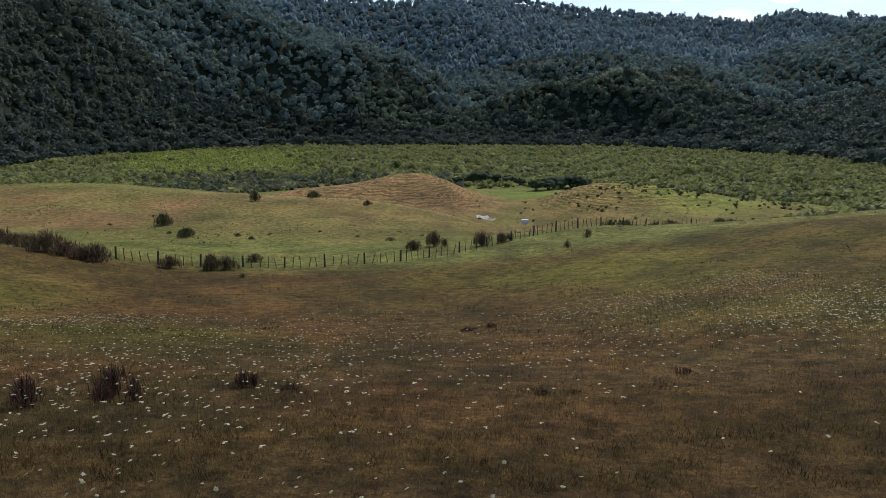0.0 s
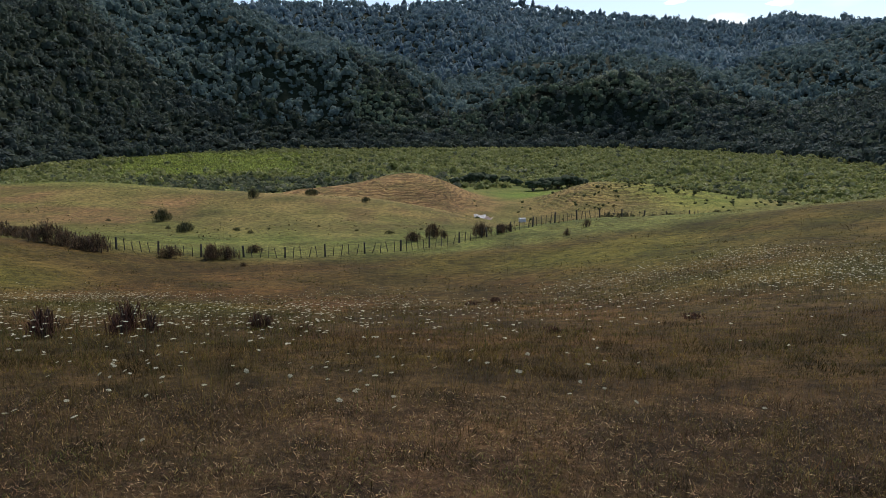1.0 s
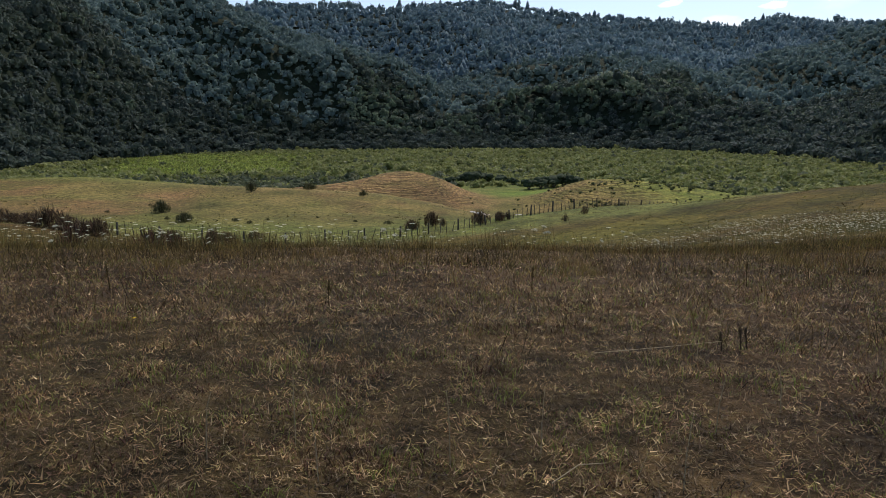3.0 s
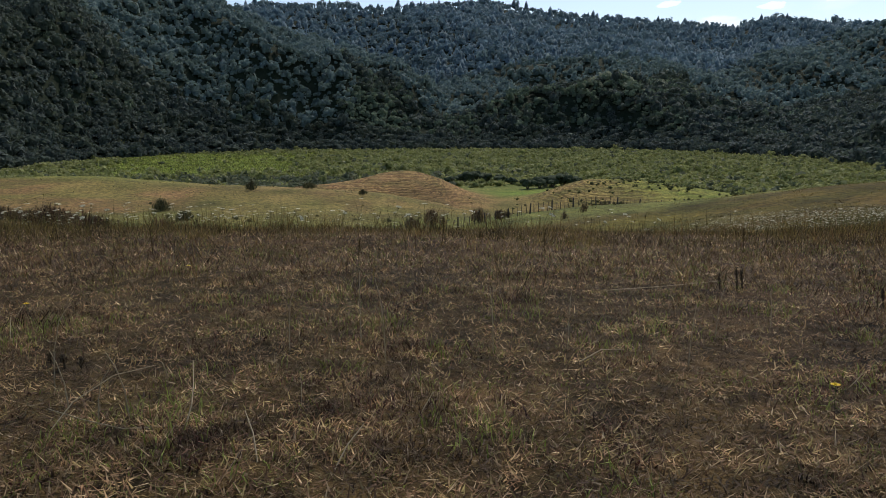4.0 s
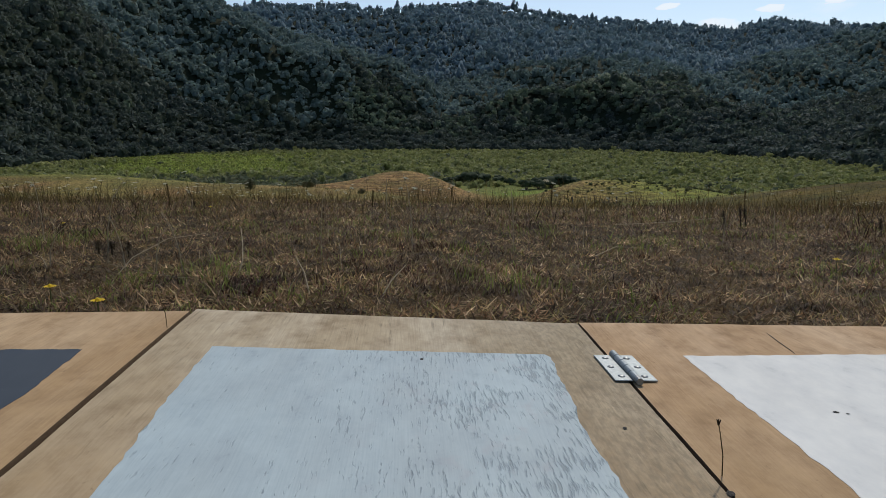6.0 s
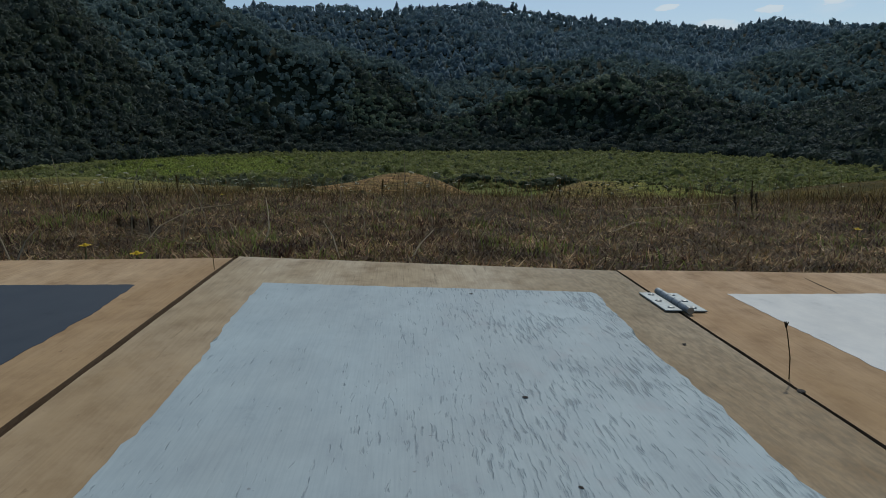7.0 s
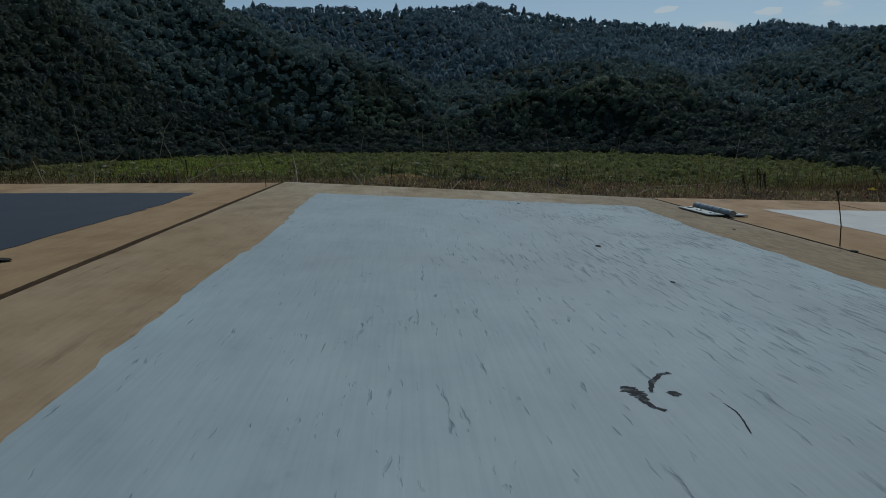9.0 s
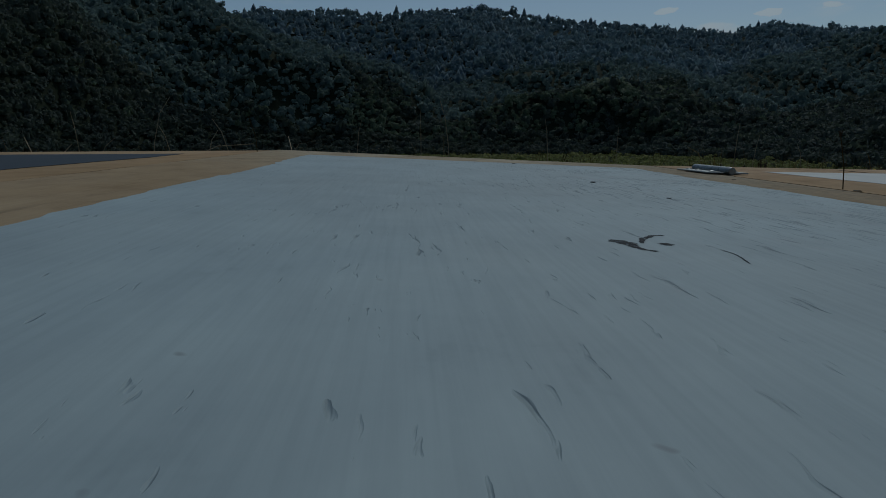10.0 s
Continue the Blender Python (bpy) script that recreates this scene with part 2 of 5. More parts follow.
def stain_material(name, color, size):
    """A thin broken film of dried mud: bare between the specks."""
    k = Nodes(name)
    d = k.add("ShaderNodeBsdfPrincipled", Roughness=0.9)
    d.inputs["Base Color"].default_value = (*color, 1)
    t = k.add("ShaderNodeBsdfTransparent")
    m = k.add("ShaderNodeMixShader", Fac=k.span(k.noise(k.where(), size, 4, 0.7), 0.30, 0.52, 0.1, 0.95))
    k.l.new(t.outputs[0], m.inputs[1])
    k.l.new(d.outputs[0], m.inputs[2])
    k.l.new(m.outputs[0], k.out.inputs["Surface"])
    return k.m


M = {
    "ground": ground_material(),
    "turf": leaf_material("short_dry_grass", [(0, (.060, .034, .021)), (.3, (.150, .086, .052)), (.50, (.245, .152, .088)), (.62, (.150, .132, .048)), (.76, (.190, .170, .062)), (.88, (.35, .245, .140)), (1, (.50, .39, .25))], .3, .6, .55, (.12, .083, .046)),
    "tan_turf": leaf_material("tan_dry_grass", [(0, (.17, .115, .075)), (.6, (.26, .185, .12)), (1, (.38, .30, .21))], .25, .6),
    "field": leaf_material("field_grass", [(0, (.038, .026, .010)), (.5, (.086, .060, .020)), (.85, (.15, .108, .034)), (1, (.080, .086, .018))], .5, .7, 5.0, (.066, .074, .016)),
    "seed": leaf_material("seeding_grass", [(0, (.042, .027, .012)), (.5, (.105, .072, .028)), (.85, (.215, .155, .064)), (1, (.095, .092, .022))], .45, .65, 2.5, (.070, .062, .020)),
    "red_seed": leaf_material("red_brown_seeding_grass", [(0, (.040, .018, .009)), (.5, (.098, .047, .023)), (.85, (.185, .102, .048)), (1, (.28, .19, .09))], .45, .65, 1.6, (.060, .048, .016)),
    "side": leaf_material("dark_side_grass", [(0, (.026, .014, .009)), (.5, (.070, .037, .022)), (.85, (.135, .080, .045)), (1, (.24, .16, .09))], .35, .65, .9, (.055, .046, .018)),
    "straw": leaf_material("bleached_straw", [(0, (.22, .17, .10)), (1, (.46, .38, .25))], .2, .6),
    "pasture": leaf_material("hill_pasture", [(0, (.08, .062, .026)), (.5, (.175, .135, .062)), (1, (.14, .14, .045))], .2, .7, 9.0, (.11, .14, .038)),
    "umbel": leaf_material("white_umbel", [(0, (.34, .33, .22)), (1, (.60, .58, .44))], .35, .7),
    "stem": leaf_material("green_stem", [(0, (.07, .09, .03)), (1, (.16, .15, .06))], .15, .6),
    "yellow": leaf_material("yellow_petal", [(0, (.60, .40, .02)), (1, (.74, .55, .05))], .3, .6),
    "shrub": leaf_material("dark_shrub", [(0, (.045, .034, .022)), (.6, (.10, .078, .048)), (1, (.19, .15, .09))], .3, .6, .6, (.13, .075, .05)),
    "dock": leaf_material("dead_dock_leaf", [(0, (.028, .015, .011)), (.7, (.095, .046, .032)), (1, (.17, .09, .06))], .2, .6),
    "rush": leaf_material("rush_green", [(0, (.04, .046, .02)), (.7, (.095, .095, .042)), (1, (.18, .165, .08))], .2, .6),
    "fresh": leaf_material("fresh_grass", [(0, (.11, .14, .026)), (1, (.29, .33, .085))], .35, .6),
    "bark": plain_material("weathered_bark", (.05, .04, .03), (.12, .10, .08), .05, .9, relief=.6),
    "post": plain_material("weathered_post", (.035, .030, .024), (.10, .09, .075), .04, .9, stretch=(1, 1, .1), relief=.6),
    "wire": plain_material("fence_wire", (.10, .10, .10), (.18, .17, .16), .02, .5, .8),
    # bluish tints and sheen put haze into the woods' colours, most in upper and range
    "forest": crown_material("forest_crown", [(0, (.046, .066, .062)), (.4, (.064, .090, .080)), (.85, (.088, .118, .098)), (1, (.13, .15, .12))], 5, haze_sheen=.16, deep=.4),
    # brighter copy of forest: sunlight on the spurs put into the bush's colour
    "sunlit": crown_material("sunlit_crown", [(0, (.105, .150, .108)), (.5, (.160, .220, .148)), (1, (.23, .29, .19))], 5, haze_sheen=.12, deep=.4),
    "upper": crown_material("hazed_upper_crown", [(0, (.130, .195, .198)), (.5, (.168, .245, .240)), (1, (.220, .30, .28))], 6, .12, .2, .35),
    "range": crown_material("hazed_range_crown", [(0, (.122, .195, .240)), (.5, (.150, .235, .284)), (1, (.19, .285, .33))], 7, .12, .25, .22),
    "scrub": crown_material("scrub_crown", [(0, (.22, .245, .075)), (.4, (.32, .345, .115)), (.8, (.41, .42, .16)), (1, (.48, .46, .25))], 2.2, haze_sheen=.08, deep=.45),
    "grey_scrub": crown_material("grey_scrub_crown", [(0, (.10, .125, .07)), (.6, (.17, .19, .11)), (1, (.26, .26, .17))], 2.2, haze_sheen=.06, deep=.45),
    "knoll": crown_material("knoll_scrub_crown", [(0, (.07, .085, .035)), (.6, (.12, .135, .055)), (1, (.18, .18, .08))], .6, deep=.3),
    "reed": leaf_material("reed_blade", [(0, (.12, .155, .034)), (.6, (.21, .26, .060)), (1, (.32, .33, .11))], .35, .6, 22, (.16, .17, .06)),
    "pale_bush": crown_material("pale_bush_crown", [(0, (.22, .26, .17)), (1, (.46, .48, .36))], 5, deep=.2),
    "willow": crown_material("dark_willow", [(0, (.05, .075, .04)), (1, (.12, .15, .09))], 1.5),
    "ply_mid": plywood("weathered_plywood", (.46, .40, .295), (.375, .308, .205), (.165, .112, .058), .9),
    "ply_side": plywood("orange_plywood", (.48, .350, .222), (.40, .272, .155), (.19, .115, .055), .35),
    "ply_left": plywood("tan_plywood", (.45, .328, .198), (.36, .242, .128), (.15, .092, .043), .35),
    "ply_edge": plain_material("plywood_edge", (.10, .06, .03), (.22, .14, .07), .01, .85, stretch=(1, 1, 8)),
    "paint_mid": board_paint("pale_blue_paint", (.345, .42, .44), (.285, .33, .34), 1.0, .6),
    "paint_white": board_paint("white_paint", (.60, .61, .58), (.53, .535, .505), .12),
    "paint_dark": board_paint("slate_paint", (.036, .047, .060), (.046, .055, .066), .1, .7),
    "zinc": plain_material("galvanised_steel", (.20, .225, .23), (.35, .375, .375), .006, .5, .8, relief=.15, depth=.0005),
    "screw": plain_material("dull_screw", (.16, .17, .17), (.30, .31, .31), .003, .45, .9),
    "dirt": plain_material("dark_dirt", (.015, .013, .011), (.05, .04, .03), .004, .95, relief=.8),
    "stain": stain_material("mud_film", (.012, .014, .018), .003),
    "iron": plain_material("white_roof_iron", (.62, .60, .60), (.78, .78, .80), .8, .5),
    "rust": plain_material("rusty_pink_iron", (.40, .30, .28), (.62, .55, .53), .5, .6),
}


# ---------------------------------------------------------------- building helpers
def fill(name, verts, faces, material, parent=None, smooth=False):
    """One mesh object from arrays of points and faces."""
    me = bpy.data.meshes.new(name)
    verts, faces = np.asarray(verts, np.float32), np.asarray(faces, np.int32)
    side = faces.shape[1]
    me.vertices.add(len(verts))
    me.vertices.foreach_set("co", verts.ravel())
    me.loops.add(faces.size)
    me.loops.foreach_set("vertex_index", faces.ravel())
    me.polygons.add(len(faces))
    me.polygons.foreach_set("loop_start", np.arange(0, faces.size, side, dtype=np.int32))
    me.polygons.foreach_set("use_smooth", np.full(len(faces), smooth))
    me.update(calc_edges=True)
    me.materials.append(material)
    ob = new(name, me)
    ob.parent = parent
    return ob


def part(name, bm, material, parent=None, label="", smooth=False):
    """Links a bmesh as one mesh object under a thing or a part."""
    me = bpy.data.meshes.new(name)
    if smooth:
        for f in bm.faces:
            f.smooth = True
    bm.to_mesh(me)
    bm.free()
    me.materials.append(material)
    ob = new(name, me)
    ob.parent = parent
    if label:
        ob["label"] = label
    return ob


def thing(name, m, label, category, group=""):
    ob = new(name)
    ob.empty_display_size = 0.05
    ob.matrix_world = m
    return tagged(ob, label, category, group)


def tube(bm, points, radii, sides=5):
    """A round stem through the points."""
    rings = []
    for i, (p, r) in enumerate(zip(points, radii)):
        p = Vector(p)
        d = Vector(points[min(i + 1, len(points) - 1)]) - Vector(points[max(i - 1, 0)])
        q = d.to_track_quat("Z", "Y")
        rings.append([bm.verts.new(p + q @ Vector((r * math.cos(k * math.tau / sides), r * math.sin(k * math.tau / sides), 0))) for k in range(sides)])
    for a, b in zip(rings, rings[1:]):
        for k in range(sides):
            bm.faces.new((a[k], a[(k + 1) % sides], b[(k + 1) % sides], b[k]))
    bm.faces.new(rings[0][::-1])
    bm.faces.new(rings[-1])


def strew(models, which, place, turn, scale):
    """Points and faces of many copies of small models, joined."""
    allv, allf, base = [], [], 0
    for i, (v, f) in enumerate(models):
        pick = np.nonzero(which == i)[0]
        if not len(pick):
            continue
        c, s = np.cos(turn[pick])[:, None], np.sin(turn[pick])[:, None]
        w = v[None] * scale[pick][:, None, :]
        w = np.stack((w[..., 0] * c - w[..., 1] * s, w[..., 0] * s + w[..., 1] * c, w[..., 2]), -1) + place[pick][:, None, :]
        allv.append(w.reshape(-1, 3))
        allf.append((f[None] + (np.arange(len(pick)) * len(v))[:, None, None] + base).reshape(-1, f.shape[1]))
        base += len(pick) * len(v)
    return np.concatenate(allv), np.concatenate(allf)


def blades(rng, place, tall, wide, lean, curl=0.5):
    """Grass blades: each a bent, tapering leaf of three faces."""
    n = len(place)
    a, b = rng.uniform(0, math.tau, n), rng.uniform(0, math.tau, n)
    side = np.stack((np.cos(a), np.sin(a), 0 * a), -1) * (wide / 2)[:, None]
    bend = np.stack((np.cos(b), np.sin(b), 0 * b), -1) * (tall * lean)[:, None]
    up = np.stack((0 * a, 0 * a, tall), -1)
    mid = place + up * 0.62 + bend * 0.38
    tip = place + up * (1 - curl * np.minimum(lean, 1)[:, None] * 0.5) + bend
    v = np.stack((place - side, place + side, mid - side * .75, mid + side * .75, tip), 1).reshape(-1, 3)
    f = np.array([[0, 1, 3], [0, 3, 2], [2, 3, 4]])
    return v, (f[None] + (np.arange(n) * 5)[:, None, None]).reshape(-1, 3)


def ball_model(rng, level, rough, flat=1.0, cut=-0.45):
    """A lumpy crown: a ball pushed in and out, open below."""
    bm = bmesh.new()
    bmesh.ops.create_icosphere(bm, subdivisions=level, radius=1)
    for v in bm.verts:
        d = v.co.normalized()
        v.co = d * (1 + rng.uniform(-rough, rough))
        v.co.z *= flat
    bmesh.ops.delete(bm, geom=[v for v in bm.verts if v.co.z < cut], context="VERTS")
    bmesh.ops.triangulate(bm, faces=bm.faces[:])
    bm.verts.index_update()
    v = np.array([x.co[:] for x in bm.verts])
    f = np.array([[x.index for x in face.verts] for face in bm.faces])
    bm.free()
    return v, f


# ---------------------------------------------------------------- the lie of the land
def value_noise(x, y, size, seed):
    """Smooth noise from -1 to 1 over the plan, with cells of the given size."""
    x, y = np.asarray(x, float) / size, np.asarray(y, float) / size
    ix, iy = np.floor(x), np.floor(y)
    fx, fy = x - ix, y - iy
    fx, fy = fx * fx * (3 - 2 * fx), fy * fy * (3 - 2 * fy)

    def corner(i, j):
        h = np.sin((ix + i) * 127.1 + (iy + j) * 311.7 + seed * 74.7) * 43758.5453
        return h - np.floor(h)
    top = corner(0, 0) * (1 - fx) + corner(1, 0) * fx
    low = corner(0, 1) * (1 - fx) + corner(1, 1) * fx
    return 2 * (top * (1 - fy) + low * fy) - 1


def step(a, b, v):
    s = np.clip((v - a) / (b - a), 0, 1)
    return s * s * (3 - 2 * s)


def bump(x, y, cx, cy, left, right, front, back):
    """A rounded hill of height 1 with its own spread on each side."""
    sx = np.where(x < cx, left, right)
    sy = np.where(y < cy, front, back)
    return np.exp(-((x - cx) / sx) ** 2 / 2 - ((y - cy) / sy) ** 2 / 2)


FALL_Y = (-400, -60, -10, -2, 1.2, 3.5, 7.4, 10, 13, 17, 24, 36, 51, 63, 71, 85, 105, 135, 165, 200, 260, 500, 800, 6000)
FALL_Z = (-9, -2, -.25, -.06, -.075, -.19, -.51, -.87, -1.43, -2.35, -4.0, -7.0, -9.55, -10.45, -10.7, -11.6, -12.6, -15, -19, -23.5, -26, -25, -22, -20)
RIDGE_U = (-1.2, -.64, -.45, -.31, -.24, -.21, -.133, -.085, 0, .07, .163, .25, .34, .41, .45, .5, .58, .64, 1.2)
RIDGE_S = (.14, .155, .165, .168, .180, .176, .178, .171, .176, .180, .162, .157, .148, .143, .156, .153, .148, .149, .15)


def wood_edge(x, y):
    """How far ahead the flat ends and the woods begin."""
    u = x / np.maximum(y, 1)
    return np.clip(860 - 1000 * u * u, 330, 900) + 25 * value_noise(x, 0 * y, 90, 3)


def height(x, y):
    x, y = np.asarray(x, float), np.asarray(y, float)
    z = sum(np.interp(y + k * .05 * (np.abs(y) + .6), FALL_Y, FALL_Z) for k in (-2, -1, 0, 1, 2)) / 5
    # the ground tilts to the right under the boards
    z = z - .03 * np.clip(x, -.3, 2.5) * np.exp(-(x * x + y * y) / 40)
    # shoulders of the field on both sides
    away = step(1.5, 18, np.hypot(x, y))
    z = z + 6.9 * away * bump(x, y, 50, 58, 26.5, 60, 28, 30) - .3 * away * bump(x, y, 6, 20, 8, 8, 10, 10)
    z = z + 4.2 * bump(x, y, -45, 45, 40, 12.5, 22, 24)
    z = z + .5 * bump(x, y, 18, 36, 5, 8, 7, 8) - .55 * bump(x, y, 2, 36, 6, 6, 9, 10) - .22 * bump(x, y, 5.5, 18, 4, 4, 4, 5) - .17 * bump(x, y, 6, 9.5, 3, 6, 3.5, 4)
    # the long low hill across the dip, and the gully beside it
    z = z + 8.4 * bump(x, y, -80, 150, 60, 40, 30, 30)
    z = z + 2.1 * bump(x, y, -14, 141, 17, 12, 15, 11)
    z = z - 4.0 * bump(x, y, 22, 160, 12, 22, 34, 55) + 1.2 * bump(x, y, 18, 90, 8, 9, 10, 9)
    # the two mounds
    z = z + 8.2 * bump(x, y, -10.5, 260, 14, 13.5, 24, 24) + 6.5 * bump(x, y, -43, 256, 22, 29, 22, 24)
    z = z + 9.2 * bump(x, y, 53, 245, 14, 25, 26, 22) + 2.6 * bump(x, y, 98, 238, 22, 24, 24, 20)
    # the wooded range
    u = x / np.maximum(y, 1)
    edge = wood_edge(x, y)
    foot = step(0, 160, y - edge)
    rise = np.clip((y - edge - 30) / (2000 - edge - 30), 0, 1.0)
    top = np.interp(u, RIDGE_U, RIDGE_S) * 2000 + 8
    spur = 1 - np.abs(value_noise(x + .25 * y, y * .35, 260, 11))
    main = top * rise ** 1.35 + (spur - .55) * 320 * rise * (1 - rise) * foot
    main = main - .35 * np.maximum(y - 2000, 0)
    fold = 1 - np.abs(value_noise(x - .3 * y, y * .5, 210, 14))
    left = 192 * bump(x, y, -560, 1180, 400, 262, 430, 260) * (.80 + .32 * fold)
    right = 105 * bump(x, y, 1010, 1250, 285, 400, 300, 280)
    mid = 62 * bump(x, y, 255, 1020, 120, 110, 140, 200) + 42 * bump(x, y, -120, 900, 100, 110, 80, 140)
    extra = np.where(y > 0, foot * (np.maximum(main, 0) * .72 + np.maximum(left, right) + mid + (46 + 34 * (1 - rise)) * (1 - np.abs(value_noise(x + .4 * y, y * .6, 170, 5)) - .6) * step(0, .25, rise + .1) + 30 * (1 - rise) * step(.03, .2, rise) * (.5 - np.abs(value_noise(x - .2 * y, y * .45, 84, 9))) + 4 * value_noise(x, y, 45, 6)), 0)
    extra = np.where(rise > 0, np.maximum(extra, foot * main), extra)
    z = z + np.where(y > 0, extra, 0)
    # lumps and hollows
    r = np.hypot(x, y)
    z = z + .03 * value_noise(x, y, 1.3, 1) * step(1.8, 4, r) + .012 * value_noise(x, y, .4, 8) * step(1.9, 3, r)
    z = z + .18 * value_noise(x, y, 7, 2) * step(6, 25, r) + .5 * value_noise(x, y, 28, 4) * step(50, 110, r)
    return z


def axis(a, b, lo, hi):
    """Grid lines, close at 0 and wider further out."""
    i0, i1 = math.asinh(lo / a) / b, math.asinh(hi / a) / b
    return a * np.sinh(np.linspace(i0, i1, int(i1 - i0)) * b)


def lerp(c1, c2, f):
    return np.asarray(c1) * (1 - f[..., None]) + np.asarray(c2) * f[..., None]


def land_cover(x, y):
    """The plants' colour over the plan; the floor of the woods holds painted shade."""
    c = lerp((.040, .025, .016), (.075, .047, .027), step(-.5, .5, value_noise(x, y, 1.7, 21)))
    c = lerp(c, (.075, .062, .026), step(.15, .7, value_noise(x, y, 3.1, 22)) * .2)
    # red-brown ground at the sides, its colour darkened further for lens fall-off
    sides = step(1.2, 2.8, np.abs(x - .3) + .4 * value_noise(x, y, 1.1, 58)) * (1 - step(7, 11, y)) * step(-1, 1, y)
    c = lerp(c, (.034, .020, .012), sides * .65)
    c = lerp(c, (.052, .035, .014), step(6, 11, y) * .7)
    c = lerp(c, (.074, .051, .017), step(16, 50, y) * (.75 + .25 * value_noise(x, y, 9, 23)))
    c = lerp(c, (.080, .043, .017), step(.05, .5, value_noise(x, y, 5, 35) + .5 * value_noise(x, y, 1.6, 36)) * step(9, 16, y) * (1 - step(50, 62, y)) * .6)
    c = lerp(c, (.085, .096, .018), step(.0, .6, value_noise(x, y, 14, 24)) * step(18, 40, y) * .6)
    c = lerp(c, (.088, .084, .018), step(5, 16, x) * step(16, 26, y) * (1 - step(60, 70, y)) * (.45 + .3 * value_noise(x, y, 6, 28)))
    c = lerp(c, (.118, .135, .044), step(62, 72, y) * .85)
    c = lerp(c, (.140, .118, .046), step(84, 108, y + 5 * value_noise(x, y, 11, 25)))
    c = lerp(c, (.135, .14, .05), step(.05, .55, value_noise(x, y, 26, 26)) * step(90, 120, y) * .6)
    c = lerp(c, (.085, .060, .030), step(.1, .6, value_noise(x, y, 7, 31) * .6 + value_noise(x, y, 2.4, 32) * .6) * step(88, 104, y) * .55)
    tone = 1 + (.30 * value_noise(x, y, 3.4, 37) + .25 * value_noise(x, y, 1.3, 38)) * step(10, 16, y) * (1 - step(80, 95, y)) + .22 * value_noise(x, y, 10, 39) * step(84, 100, y)
    c = c * tone[..., None]
    rust = step(-.1, .5, value_noise(x, y, 12, 33) + .6 * value_noise(x, y, 3.5, 34)) * step(92, 102, y) * (1 - step(122, 136, y)) * (1 - step(-18, 2, x))
    c = lerp(c, (.185, .115, .062), rust * .75)
    c = lerp(c, (.11, .15, .036), step(128, 142, y) * (1 - step(-62, -34, x)) * (1 - step(200, 230, y)) * .75)
    c = lerp(c, (.225, .175, .085), np.clip(1.3 * bump(x, y, -12, 143, 26, 18, 6, 12), 0, 1) * .9)
    mound = bump(x, y, -18, 258, 40, 28, 40, 40)
    c = lerp(c, (.195, .137, .070), step(.25, .6, mound))
    c = lerp(c, (.105, .075, .038), step(.3, .8, bump(x, y, -4, 232, 11, 9, 16, 10) + .25 * value_noise(x, y, 5, 41)) * .75)
    knoll = bump(x, y, 58, 242, 26, 38, 36, 36)
    c = lerp(c, lerp((.165, .135, .058), (.15, .17, .045), step(46, 78, x + 9 * value_noise(x, y, 14, 30))), step(.25, .6, knoll))
    c = lerp(c, (.12, .14, .045), step(190, 225, y) * (1 - step(.15, .4, mound)) * (1 - step(.15, .4, knoll)))
    c = lerp(c, (.125, .19, .035), bump(x, y, 36, 292, 12, 16, 14, 14))
    u = x / np.maximum(y, 1)
    c = lerp(c, (.14, .19, .045), step(-.53, -.44, u) * (1 - step(-.24, -.14, u)) * step(400, 450, y) * (1 - step(690, 790, y)))
    # near-black floor under the woods: shade between the crowns put into the colour
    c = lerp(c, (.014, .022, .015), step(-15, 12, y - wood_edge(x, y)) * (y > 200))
    return c


# ---------------------------------------------------------------- the ground, one sheet to the horizon
gx, gy = axis(5.0, .041, -3200, 3200), axis(5.0, .038, -400, 4200)
X, Y = np.meshgrid(gx, gy)
Z = height(X, Y)
nx, ny = len(gx), len(gy)
idx = np.arange(nx * ny).reshape(ny, nx)
quads = np.stack((idx[:-1, :-1], idx[:-1, 1:], idx[1:, 1:], idx[1:, :-1]), -1).reshape(-1, 4)
ground = fill("ground", np.stack((X, Y, Z), -1).reshape(-1, 3), quads, M["ground"], smooth=True)
tagged(ground, "dry brown grass field falling to green flats and wooded hills", "ground", kind="structure")
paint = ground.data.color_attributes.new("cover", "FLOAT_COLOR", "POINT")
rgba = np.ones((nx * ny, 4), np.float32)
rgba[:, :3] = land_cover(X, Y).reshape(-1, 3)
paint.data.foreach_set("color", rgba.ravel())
tracks = ground.data.attributes.new("tracks", "FLOAT", "POINT")
mounds = np.maximum(bump(X, Y, -20, 256, 40, 27, 36, 36), .8 * bump(X, Y, 56, 242, 24, 34, 32, 32))
tracks.data.foreach_set("value", step(.25, .6, mounds).astype(np.float32).ravel())


# ---------------------------------------------------------------- woods
def sown(rng, spacing, y0, y1, u, grow=0.0):
    """A loose grid of places over a fan-shaped stretch of the plan."""
    xs, ys, y = [], [], y0
    while y < y1:
        s = spacing + grow * y
        half = u * y
        n = max(1, int(2 * half / s))
        xs.append(np.linspace(-half, half, n) + rng.uniform(-.95, .95, n) * s)
        ys.append(y + rng.uniform(-.95, .95, n) * s)
        y += s
    return np.concatenate(xs), np.concatenate(ys)


def clump_model(rng, lumps, level, rough, spread, flat):
    """A crown of several lumps."""
    vs, fs, base = [], [], 0
    for i in range(lumps):
        v, f = ball_model(rng, level, rough, flat)
        r = 1.0 if i == 0 else rng.uniform(.4, .7)
        off = np.zeros(3) if i == 0 else np.array([*(rng.uniform(-1, 1, 2) * spread), rng.uniform(-.15, .55)])
        vs.append(v * r + off)
        fs.append(f + base)
        base += len(v)
    return np.concatenate(vs), np.concatenate(fs)


